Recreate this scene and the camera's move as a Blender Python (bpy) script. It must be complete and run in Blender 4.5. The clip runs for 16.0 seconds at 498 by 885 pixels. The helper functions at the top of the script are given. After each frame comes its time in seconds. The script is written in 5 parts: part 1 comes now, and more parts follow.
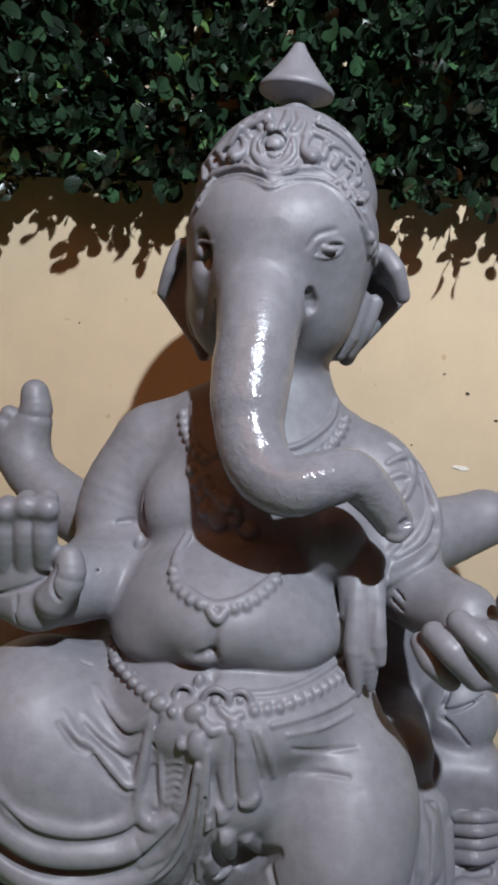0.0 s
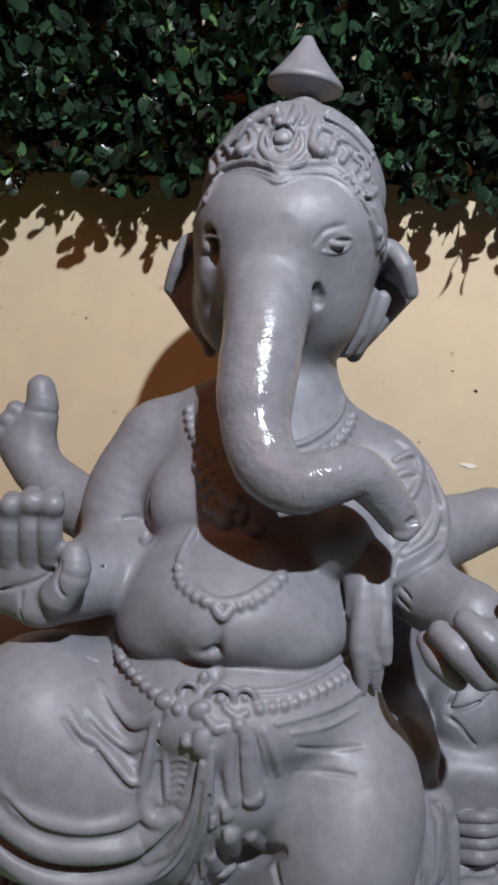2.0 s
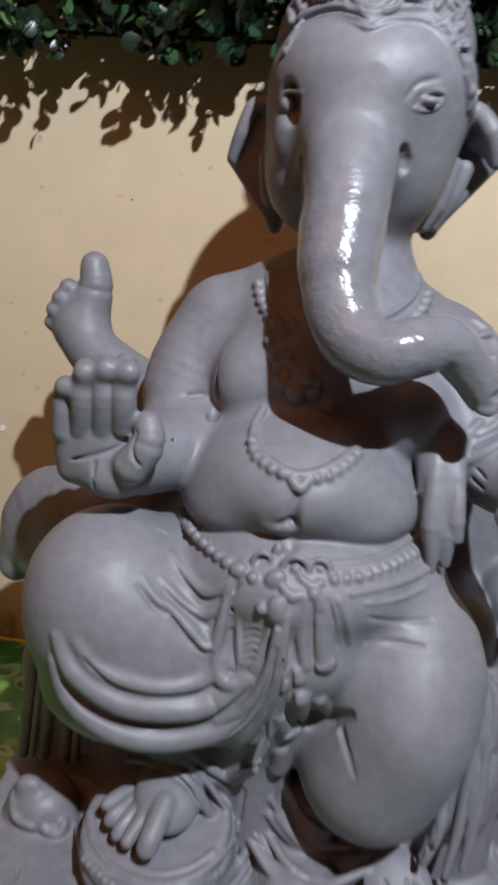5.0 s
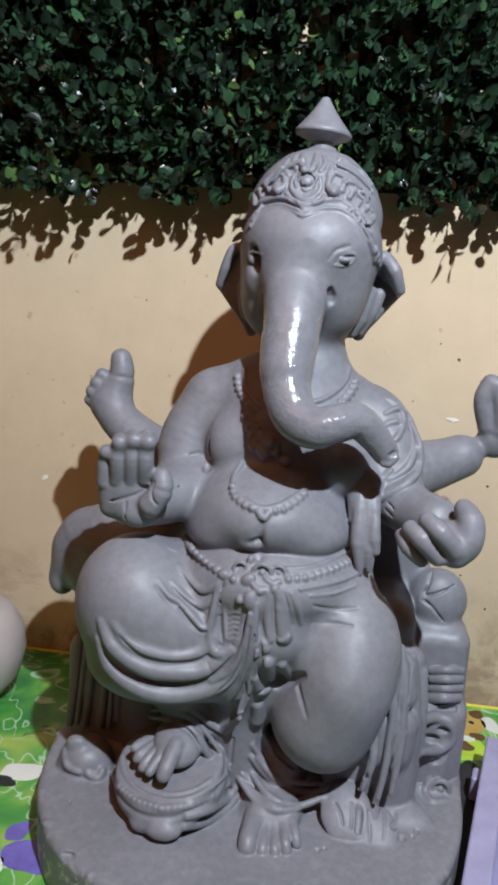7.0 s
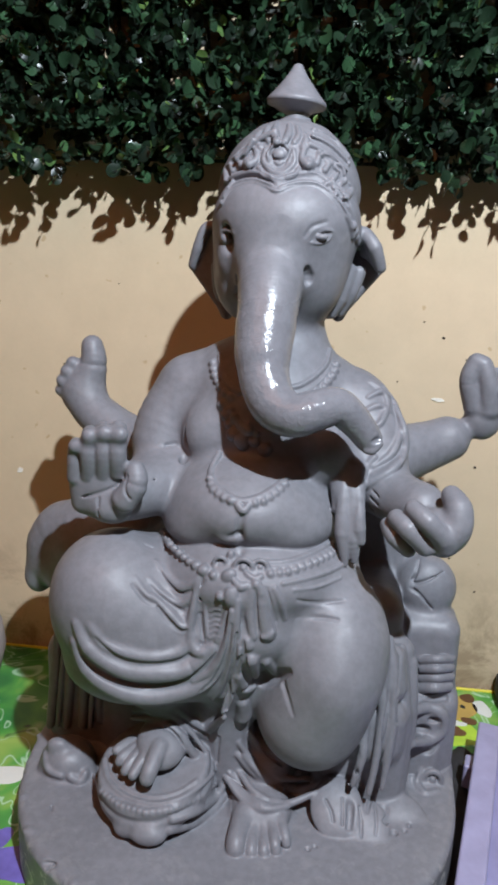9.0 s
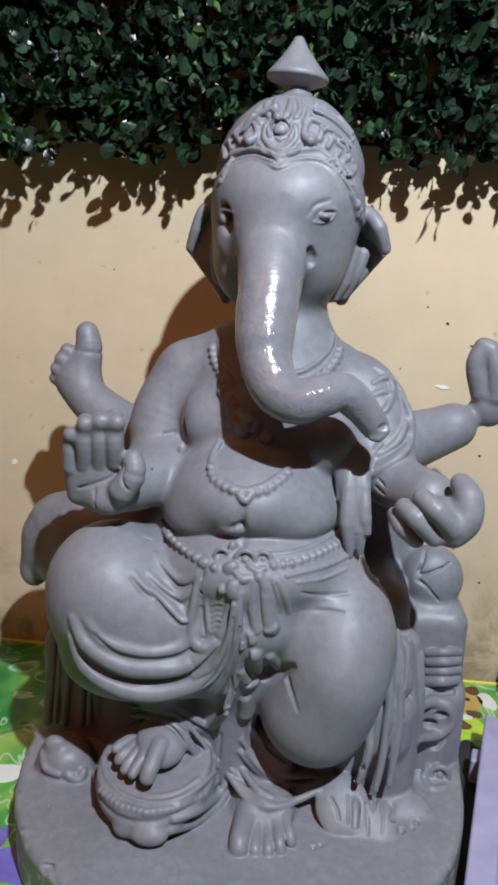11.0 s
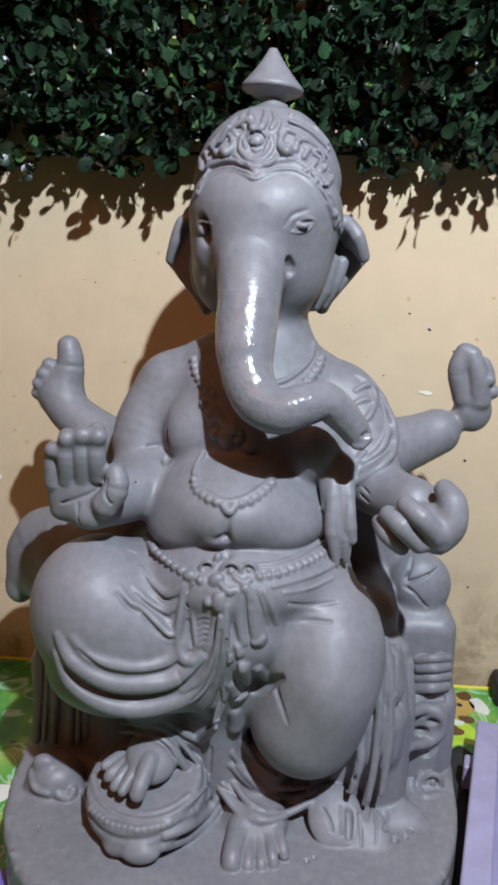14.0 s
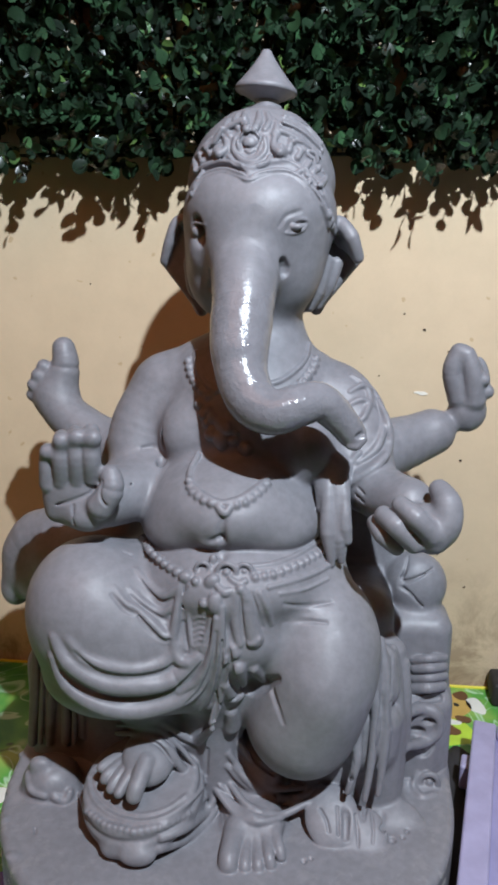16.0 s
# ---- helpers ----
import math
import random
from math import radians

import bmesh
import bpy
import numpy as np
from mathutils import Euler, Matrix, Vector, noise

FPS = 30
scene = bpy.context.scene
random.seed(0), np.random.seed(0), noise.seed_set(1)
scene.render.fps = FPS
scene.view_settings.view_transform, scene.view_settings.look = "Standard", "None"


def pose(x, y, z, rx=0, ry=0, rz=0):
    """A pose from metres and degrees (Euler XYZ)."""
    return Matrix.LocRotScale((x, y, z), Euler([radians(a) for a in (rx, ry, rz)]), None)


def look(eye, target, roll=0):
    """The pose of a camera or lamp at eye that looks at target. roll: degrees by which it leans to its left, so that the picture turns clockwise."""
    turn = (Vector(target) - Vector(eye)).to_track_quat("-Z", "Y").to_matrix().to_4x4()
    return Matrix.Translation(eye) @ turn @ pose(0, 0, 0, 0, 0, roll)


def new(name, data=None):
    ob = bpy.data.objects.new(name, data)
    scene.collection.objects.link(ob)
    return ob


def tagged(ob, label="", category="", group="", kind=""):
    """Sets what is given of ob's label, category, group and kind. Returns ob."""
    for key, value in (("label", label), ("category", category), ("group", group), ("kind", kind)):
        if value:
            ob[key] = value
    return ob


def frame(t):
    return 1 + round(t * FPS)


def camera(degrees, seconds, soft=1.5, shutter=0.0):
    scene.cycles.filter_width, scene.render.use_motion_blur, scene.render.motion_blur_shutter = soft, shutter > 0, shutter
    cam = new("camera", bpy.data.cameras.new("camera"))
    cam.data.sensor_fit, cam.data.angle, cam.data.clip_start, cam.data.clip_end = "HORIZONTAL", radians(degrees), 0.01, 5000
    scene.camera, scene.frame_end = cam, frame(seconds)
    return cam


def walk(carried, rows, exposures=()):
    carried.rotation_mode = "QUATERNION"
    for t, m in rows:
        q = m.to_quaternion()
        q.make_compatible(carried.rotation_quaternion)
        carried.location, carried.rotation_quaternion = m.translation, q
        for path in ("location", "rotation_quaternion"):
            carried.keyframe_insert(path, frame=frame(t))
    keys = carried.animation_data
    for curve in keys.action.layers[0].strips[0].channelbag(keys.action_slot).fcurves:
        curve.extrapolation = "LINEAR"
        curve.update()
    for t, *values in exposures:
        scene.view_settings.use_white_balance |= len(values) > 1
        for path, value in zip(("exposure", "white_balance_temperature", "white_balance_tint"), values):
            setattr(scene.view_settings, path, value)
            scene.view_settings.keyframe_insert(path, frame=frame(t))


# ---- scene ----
cam = camera(39.0, 16.0, soft=3.3, shutter=0.9)
PATH = [
    (0, (0.049, -0.834, 0.578), (-0.142, 1.137, 0.297), 3.3),
    (0.5, (0.05, -0.833, 0.577), (-0.147, 1.137, 0.294), 3.3),
    (1, (0.049, -0.834, 0.578), (-0.155, 1.135, 0.295), 3.3),
    (1.5, (0.049, -0.834, 0.578), (-0.163, 1.135, 0.297), 3.4),
    (2, (0.049, -0.831, 0.578), (-0.16, 1.136, 0.285), 3.5),
    (2.5, (0.05, -0.829, 0.576), (-0.154, 1.138, 0.276), 3.6),
    (3, (0.05, -0.827, 0.577), (-0.152, 1.139, 0.269), 3.8),
    (3.5, (0.052, -0.829, 0.578), (-0.142, 1.14, 0.284), 3.7),
    (4, (0.052, -0.832, 0.578), (-0.145, 1.138, 0.292), 3.6),
    (4.3, (0.04, -0.822, 0.552), (-0.156, 1.146, 0.254), 4.4),
    (4.5, (0.035, -0.811, 0.547), (-0.212, 1.14, 0.183), 5.1),
    (4.7, (0.02, -0.808, 0.544), (-0.231, 1.131, 0.123), 6.2),
    (5, (0.005, -0.831, 0.542), (-0.206, 1.089, 0.022), 4.7),
    (5.2, (0.021, -0.859, 0.544), (-0.114, 1.078, 0.065), 6.3),
    (7.3, (0.058, -1.048, 0.61), (-0.201, 0.892, 0.2), 3.3),
    (7.5, (0.058, -1.019, 0.608), (-0.188, 0.917, 0.172), 3.1),
    (8, (0.06, -1.017, 0.609), (-0.171, 0.921, 0.173), 2.5),
    (8.5, (0.063, -1.011, 0.609), (-0.156, 0.924, 0.151), 2.2),
    (9, (0.063, -1.009, 0.609), (-0.15, 0.924, 0.146), 2.2),
    (11.5, (0.054, -0.983, 0.598), (-0.144, 0.946, 0.109), 1.9),
    (12, (0.053, -0.98, 0.598), (-0.137, 0.949, 0.106), 1.9),
    (12.5, (0.056, -0.979, 0.599), (-0.127, 0.951, 0.107), 1.5),
    (13, (0.058, -0.982, 0.599), (-0.126, 0.951, 0.12), 1.3),
    (13.5, (0.059, -0.983, 0.6), (-0.118, 0.953, 0.13), 1.0),
    (14, (0.062, -0.985, 0.601), (-0.112, 0.954, 0.141), 0.8),
    (14.5, (0.063, -0.984, 0.6), (-0.108, 0.954, 0.138), 0.8),
    (15, (0.063, -0.983, 0.601), (-0.101, 0.955, 0.138), 0.6),
    (15.5, (0.063, -0.983, 0.601), (-0.099, 0.956, 0.138), 0.6),
    (16, (0.064, -0.985, 0.601), (-0.102, 0.955, 0.144), 0.6),
]
walk(cam, [(t, look(eye, target, roll)) for t, eye, target, roll in PATH], exposures=[(0, -0.12, 6500, 10), (4, -0.12, 6500, 10), (7.3, 0.06, 6300, 8), (16, 0.06, 6300, 8)])

# ---- world and lights ----
world = bpy.data.worlds.new("night")
scene.world = world
world.use_nodes = True
world.node_tree.nodes["Background"].inputs[0].default_value = (1.0, 0.72, 0.5, 1)
world.node_tree.nodes["Background"].inputs[1].default_value = 0.02

lamp = bpy.data.lights.new("hand_torch", "SPOT")
lamp.spot_size, lamp.spot_blend = radians(74), 0.35
lamp.energy, lamp.color, lamp.shadow_soft_size = 142.0, (0.815, 0.893, 0.99), 0.016
new("hand_torch", lamp).matrix_world = look((0.39, -1.22, 1.50), (-0.02, -0.15, 0.48))

# wide warm fill with no visible source, added to lift the shadows towards orange
room = bpy.data.lights.new("warm_fill", "AREA")
room.shape, room.size, room.energy, room.color = "DISK", 2.2, 16.0, (1.0, 0.36, 0.15)
new("warm_fill", room).matrix_world = look((-0.5, -1.4, 2.35), (-0.3, -0.2, 0.3))


# ---- materials ----
class Nodes:
    """A node material with short ways to add its nodes."""

    def __init__(self, name, rough=0.6, metal=0.0, spec=0.5):
        self.m = bpy.data.materials.new(name)
        self.m.use_nodes = True
        self.t = self.m.node_tree
        self.b = self.t.nodes["Principled BSDF"]
        self.b.inputs["Roughness"].default_value = rough
        self.b.inputs["Metallic"].default_value = metal
        self.b.inputs["Specular IOR Level"].default_value = spec
        self.co = self.t.nodes.new("ShaderNodeTexCoord").outputs["Object"]

    def add(self, kind, **given):
        n = self.t.nodes.new(kind)
        for k, v in given.items():
            k = k.replace("_", " ")
            if k in n.inputs:
                if hasattr(v, "is_linked"):
                    self.t.links.new(v, n.inputs[k])
                else:
                    n.inputs[k].default_value = v
        return n

    def noise(self, scale, detail=4.0, rough=0.55, distort=0.0):
        return self.add("ShaderNodeTexNoise", Vector=self.co, Scale=scale, Detail=detail, Roughness=rough, Distortion=distort).outputs["Fac"]

    def ramp(self, fac, *stops):
        n = self.t.nodes.new("ShaderNodeValToRGB")
        self.t.links.new(fac, n.inputs[0])
        e = n.color_ramp.elements
        while len(e) < len(stops):
            e.new(0.5)
        for el, (p, c) in zip(e, stops):
            el.position = p
            el.color = (c, c, c, 1) if np.isscalar(c) else (*c, 1)
        return n.outputs[0]

    def mix(self, fac, a, b, mode="MIX"):
        n = self.t.nodes.new("ShaderNodeMix")
        n.data_type, n.blend_type = "RGBA", mode
        for i, v in ((0, fac), (6, a), (7, b)):
            if hasattr(v, "is_linked"):
                self.t.links.new(v, n.inputs[i])
            else:
                n.inputs[i].default_value = v if i == 0 else (*v, 1)
        return n.outputs[2]

    def color(self, v):
        if hasattr(v, "is_linked"):
            self.t.links.new(v, self.b.inputs["Base Color"])
        else:
            self.b.inputs["Base Color"].default_value = (*v, 1)
        return self

    def rough(self, v):
        self.t.links.new(v, self.b.inputs["Roughness"])
        return self

    def bump(self, h, strength=0.3, dist=0.001):
        prev = self.b.inputs["Normal"].links
        n = self.add("ShaderNodeBump", Strength=strength, Distance=dist, Height=h)
        if prev:
            self.t.links.new(prev[0].from_socket, n.inputs["Normal"])
        self.t.links.new(n.outputs[0], self.b.inputs["Normal"])
        return self


def clay_paint(name, lo, hi, wet_lo, wet_hi, bump):
    g = Nodes(name)
    tone = g.ramp(g.noise(9, 6, 0.6), (0.25, (0.182, 0.180, 0.197)), (0.75, (0.224, 0.221, 0.242)))
    fine = g.ramp(g.noise(120, 3), (0.35, 0.86), (0.65, 1.0))
    dust = g.ramp(g.noise(34, 5, 0.65, 0.4), (0.60, 0.0), (0.80, 0.30))
    g.color(g.mix(dust, g.mix(1.0, tone, fine, "MULTIPLY"), (0.30, 0.285, 0.28)))
    # paint knocked off the rim of the slab
    z = g.add("ShaderNodeSeparateXYZ", Vector=g.co).outputs[2]
    rim = g.mix(1.0, g.ramp(z, (0.050, 1.0), (0.066, 0.0)), g.ramp(g.noise(48, 6, 0.7, 0.8), (0.53, 0.0), (0.59, 0.9)), "MULTIPLY")
    g.color(g.mix(rim, g.b.inputs["Base Color"].links[0].from_socket, (0.50, 0.48, 0.46)))
    # fresh paint on the trunk is still wet
    wet = g.t.nodes.new("ShaderNodeAttribute")
    wet.attribute_name = "wet"
    g.rough(g.mix(wet.outputs["Fac"], g.ramp(g.noise(40, 4), (0.3, lo), (0.7, hi)), g.ramp(g.noise(40, 4), (0.3, wet_lo), (0.7, wet_hi))))
    g.bump(g.noise(220, 4, 0.6), 0.25, 0.0006)
    # brush ridges in the wet coat
    g.bump(g.mix(wet.outputs['Fac'], (0.5, 0.5, 0.5), g.ramp(g.noise(95, 3, 0.6, 0.6), (0.3, 0.0), (0.7, 1.0))), 0.4, 0.0012)
    return g.bump(g.noise(30, 4), bump, 0.003).m


CLAY = clay_paint("grey_clay_paint", 0.42, 0.58, 0.10, 0.22, 0.30)


def plaster(name, base, dark, grime=False):
    g = Nodes(name, 0.75, spec=0.3)
    tone = g.ramp(g.noise(2.2, 6, 0.6), (0.3, dark), (0.7, base))
    spot = g.ramp(g.noise(55, 2, 0.4), (0.70, 0.0), (0.735, 0.55))
    g.color(g.mix(spot, g.mix(1.0, tone, g.ramp(g.noise(14, 5, 0.7), (0.3, 0.90), (0.7, 1.0)), "MULTIPLY"), (0.42, 0.27, 0.13)))
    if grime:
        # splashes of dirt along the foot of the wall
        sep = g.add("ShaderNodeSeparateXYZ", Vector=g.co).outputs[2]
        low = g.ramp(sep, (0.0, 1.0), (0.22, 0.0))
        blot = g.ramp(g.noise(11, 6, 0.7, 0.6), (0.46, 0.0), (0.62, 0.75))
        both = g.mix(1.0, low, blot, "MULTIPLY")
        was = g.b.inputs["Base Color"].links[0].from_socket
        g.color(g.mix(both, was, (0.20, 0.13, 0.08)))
    g.bump(g.noise(160, 4, 0.6), 0.15, 0.0008)
    return g.bump(g.noise(7, 5), 0.25, 0.006).m


def plain(name, col, rough=0.6, vary=0.15, scale=40, metal=0.0, bump=0.15):
    g = Nodes(name, rough, metal)
    a, b = tuple(c * (1 - vary) for c in col), tuple(min(c * (1 + vary), 1) for c in col)
    g.color(g.ramp(g.noise(scale, 5, 0.6), (0.3, a), (0.7, b)))
    return g.bump(g.noise(scale * 4, 4), bump, 0.0008).m


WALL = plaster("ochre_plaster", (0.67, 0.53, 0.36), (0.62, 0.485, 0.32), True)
WALL_FAR = plaster("grey_plaster", (0.30, 0.28, 0.27), (0.25, 0.24, 0.23))
FLOOR = plain("cement_floor", (0.16, 0.13, 0.11), 0.8, 0.3, 12)
CEIL = plain("ceiling_paint", (0.7, 0.66, 0.6), 0.8, 0.06, 6)


def leaf_paint(name, dark, light, rough):
    g = Nodes(name, rough, spec=0.45)
    info = g.t.nodes.new("ShaderNodeObjectInfo").outputs["Random"]
    isle = g.t.nodes.new("ShaderNodeNewGeometry").outputs["Random Per Island"]
    both = g.add("ShaderNodeMath", Value=info)
    both.operation = "ADD"
    g.t.links.new(isle, both.inputs[1])
    frac = g.t.nodes.new("ShaderNodeMath")
    frac.operation = "FRACT"
    g.t.links.new(both.outputs[0], frac.inputs[0])
    g.color(g.ramp(frac.outputs[0], (0.0, dark), (0.6, tuple(a * 0.75 + b * 0.25 for a, b in zip(dark, light))), (0.86, tuple((a + b) / 2 for a, b in zip(dark, light))), (0.96, light), (1.0, (0.12, 0.20, 0.05))))
    g.rough(g.ramp(g.noise(60, 3), (0.3, rough - 0.08), (0.7, rough + 0.12)))
    return g.bump(g.noise(260, 3), 0.2, 0.0006).m


LEAF = leaf_paint("plastic_leaf", (0.010, 0.017, 0.012), (0.050, 0.120, 0.052), 0.30)
STEM = plain("plastic_stem", (0.03, 0.05, 0.02), 0.5)
NET = plain("dark_plastic_net", (0.012, 0.018, 0.010), 0.6)


# ---- mesh helpers ----
def mesh_of(name, verts, faces, mat, smooth=False):
    me = bpy.data.meshes.new(name)
    me.from_pydata([tuple(v) for v in verts], [], [tuple(f) for f in faces])
    for m in (mat if isinstance(mat, (list, tuple)) else [mat]):
        me.materials.append(m)
    if smooth:
        me.shade_smooth()
    return me


def part(name, bm, mat, parent=None, label="", smooth=False):
    """Links a bmesh as one mesh object under a thing or a part."""
    me = bpy.data.meshes.new(name)
    bm.to_mesh(me)
    bm.free()
    me.materials.append(mat)
    if smooth:
        me.shade_smooth()
    ob = new(name, me)
    ob.parent = parent
    return tagged(ob, label)


def box(bm, lo, hi, bevel=0.0):
    r = bmesh.ops.create_cube(bm, size=1)["verts"]
    for v in r:
        v.co = Vector([lo[i] + (v.co[i] + 0.5) * (hi[i] - lo[i]) for i in range(3)])
    if bevel:
        es = list({e for v in r for e in v.link_edges})
        bmesh.ops.bevel(bm, geom=es, offset=bevel, segments=3, profile=0.5, affect="EDGES")
    return bm


# ---- the room ----
def room_wall(name, lo, hi, mat, label):
    ob = part(name, box(bmesh.new(), lo, hi), mat)
    return tagged(ob, label, "wall", kind="structure")


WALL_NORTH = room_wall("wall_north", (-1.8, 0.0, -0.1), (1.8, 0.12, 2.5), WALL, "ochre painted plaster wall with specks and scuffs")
room_wall("wall_south", (-1.8, -2.92, -0.1), (1.8, -2.8, 2.5), WALL_FAR, "plain grey plaster wall closing the room")
room_wall("wall_east", (1.8, -2.92, -0.1), (1.92, 0.12, 2.5), WALL_FAR, "plain grey plaster side wall")
room_wall("wall_west", (-1.92, -2.92, -0.1), (-1.8, 0.12, 2.5), WALL_FAR, "plain grey plaster side wall")
tagged(part("floor", box(bmesh.new(), (-1.8, -2.8, -0.1), (1.8, 0.0, -0.004)), FLOOR), "dark stained cement floor", "floor", kind="structure")
tagged(part("ceiling", box(bmesh.new(), (-1.92, -2.92, 2.5), (1.92, 0.12, 2.6)), CEIL), "plain pale ceiling", "ceiling", kind="structure")

# ---- clay: a field in which blended shapes are modelled and then skinned ----
class Clay:
    def __init__(self, lo, hi, h):
        self.lo, self.h = np.array(lo, float), h
        self.n = (np.ceil((np.array(hi) - self.lo) / h)).astype(int) + 1
        self.f = np.full(tuple(self.n), 0.05, np.float32)
        self.axes = [(self.lo[i] + h * np.arange(self.n[i])).astype(np.float32) for i in range(3)]

    def part_of(self, lo, hi):
        a = np.clip(np.floor((np.array(lo) - self.lo) / self.h).astype(int), 0, self.n - 1)
        b = np.clip(np.ceil((np.array(hi) - self.lo) / self.h).astype(int) + 1, 1, self.n)
        sl = tuple(slice(int(p), int(q)) for p, q in zip(a, b))
        x, y, z = (ax[s] for ax, s in zip(self.axes, sl))
        return sl, x[:, None, None], y[None, :, None], z[None, None, :]

    def merge(self, sl, d, k, cut):
        a = self.f[sl]
        if a.size == 0:
            return
        if cut:
            m = np.maximum(k - np.abs(a + d), 0) / k
            self.f[sl] = np.maximum(a, -d) + m * m * (k * 0.25)
        else:
            m = np.maximum(k - np.abs(a - d), 0) / k
            self.f[sl] = np.minimum(a, d) - m * m * (k * 0.25)

    def ball(self, c, r, rot=(0, 0, 0), k=0.012, cut=False):
        r = (r, r, r) if np.isscalar(r) else r
        R = np.array(Euler([radians(v) for v in rot]).to_matrix())
        reach = np.sqrt((R ** 2) @ (np.array(r) ** 2)) + k + 2 * self.h
        sl, x, y, z = self.part_of(np.array(c) - reach, np.array(c) + reach)
        x, y, z = x - c[0], y - c[1], z - c[2]
        k0 = k1 = 0
        for i in range(3):
            u = (R[0, i] * x + R[1, i] * y + R[2, i] * z) / r[i]
            k0, k1 = k0 + u * u, k1 + (u / r[i]) ** 2
        k0 = np.sqrt(k0)
        d = k0 * (k0 - 1) / np.maximum(np.sqrt(k1), 1e-6)
        self.merge(sl, d.astype(np.float32), k, cut)

    def block(self, c, half, rnd, rot=(0, 0, 0), k=0.012, cut=False):
        R = np.array(Euler([radians(v) for v in rot]).to_matrix())
        reach = np.abs(R) @ np.array(half) + k + 2 * self.h
        sl, x, y, z = self.part_of(np.array(c) - reach, np.array(c) + reach)
        x, y, z = x - c[0], y - c[1], z - c[2]
        q = [np.abs(R[0, i] * x + R[1, i] * y + R[2, i] * z) - (half[i] - rnd) for i in range(3)]
        out = np.sqrt(sum(np.maximum(v, 0) ** 2 for v in q))
        ins = np.minimum(np.maximum(q[0], np.maximum(q[1], q[2])), 0)
        self.merge(sl, (out + ins - rnd).astype(np.float32), k, cut)

    def disc(self, c, r, half, rnd, rot=(0, 0, 0), k=0.006, cut=False):
        R = np.array(Euler([radians(v) for v in rot]).to_matrix())
        reach = np.full(3, max(r, half) + k + 2 * self.h)
        sl, x, y, z = self.part_of(np.array(c) - reach, np.array(c) + reach)
        x, y, z = x - c[0], y - c[1], z - c[2]
        u, v, w = (R[0, i] * x + R[1, i] * y + R[2, i] * z for i in range(3))
        a, b = np.sqrt(u * u + v * v) - (r - rnd), np.abs(w) - (half - rnd)
        d = np.minimum(np.maximum(a, b), 0) + np.sqrt(np.maximum(a, 0) ** 2 + np.maximum(b, 0) ** 2) - rnd
        self.merge(sl, d.astype(np.float32), k, cut)

    def oval(self, c, rx, ry, half, power, k=0.006):
        """A flat slab with a rounded-square outline."""
        sl, x, y, z = self.part_of((c[0] - rx - k, c[1] - ry - k, c[2] - half - k), (c[0] + rx + k, c[1] + ry + k, c[2] + half + k))
        a = ((np.abs((x - c[0]) / rx) ** power + np.abs((y - c[1]) / ry) ** power) ** (1 / power) - 1) * min(rx, ry) + 0.008
        b = np.abs(z - c[2]) - half + 0.008
        d = np.minimum(np.maximum(a, b), 0) + np.sqrt(np.maximum(a, 0) ** 2 + np.maximum(b, 0) ** 2) - 0.008
        self.merge(sl, d.astype(np.float32), k, False)

    def ring(self, c, r, thick, rot=(0, 0, 0), k=0.002, cut=False):
        R = np.array(Euler([radians(v) for v in rot]).to_matrix())
        self.rope([np.array(c) + R @ np.array((r * math.cos(a), 0, r * math.sin(a))) for a in np.linspace(0, 2 * math.pi, 9)[:-1]], thick, k, cut, True, 3)

    def rope(self, pts, radii, k=0.008, cut=False, closed=False, steps=5):
        p = [np.array(q, float) for q in pts]
        radii = [radii] * len(p) if np.isscalar(radii) else list(radii)
        if closed:
            p, radii = p + [p[0]], radii + [radii[0]]
        q, rr = [], []
        for i in range(len(p) - 1):
            if closed:
                a, b, c, d = p[i - 1] if i else p[-2], p[i], p[i + 1], p[i + 2] if i + 2 < len(p) else p[1]
            else:
                a, b, c, d = p[max(i - 1, 0)], p[i], p[i + 1], p[min(i + 2, len(p) - 1)]
            m = steps if len(p) > 2 else 1
            for s in range(m):
                t = s / m
                q.append(0.5 * (2 * b + (c - a) * t + (2 * a - 5 * b + 4 * c - d) * t * t + (3 * b - a - 3 * c + d) * t ** 3))
                rr.append(radii[i] + (radii[i + 1] - radii[i]) * t)
        q.append(p[-1]), rr.append(radii[-1])
        q, rr = np.array(q), np.array(rr)
        pad = k + 2 * self.h
        sl, *_ = self.part_of((q - rr[:, None]).min(0) - pad, (q + rr[:, None]).max(0) + pad)
        tmp = np.full([s.stop - s.start for s in sl], 0.05 + k, np.float32)
        for a, b, ra, rb in zip(q[:-1], q[1:], rr[:-1], rr[1:]):
            reach = max(ra, rb) + pad
            s2, x, y, z = self.part_of(np.minimum(a, b) - reach, np.maximum(a, b) + reach)
            ab = b - a
            t = np.clip(((x - a[0]) * ab[0] + (y - a[1]) * ab[1] + (z - a[2]) * ab[2]) / max(ab @ ab, 1e-12), 0, 1)
            d = np.sqrt((x - a[0] - t * ab[0]) ** 2 + (y - a[1] - t * ab[1]) ** 2 + (z - a[2] - t * ab[2]) ** 2) - (ra + (rb - ra) * t)
            s3 = tuple(slice(max(u.start - v.start, 0), max(u.stop - v.start, 0)) for u, v in zip(s2, sl))
            w = tmp[s3]
            if w.shape == d.shape:
                tmp[s3] = np.minimum(w, d)
        self.merge(sl, tmp, k, cut)

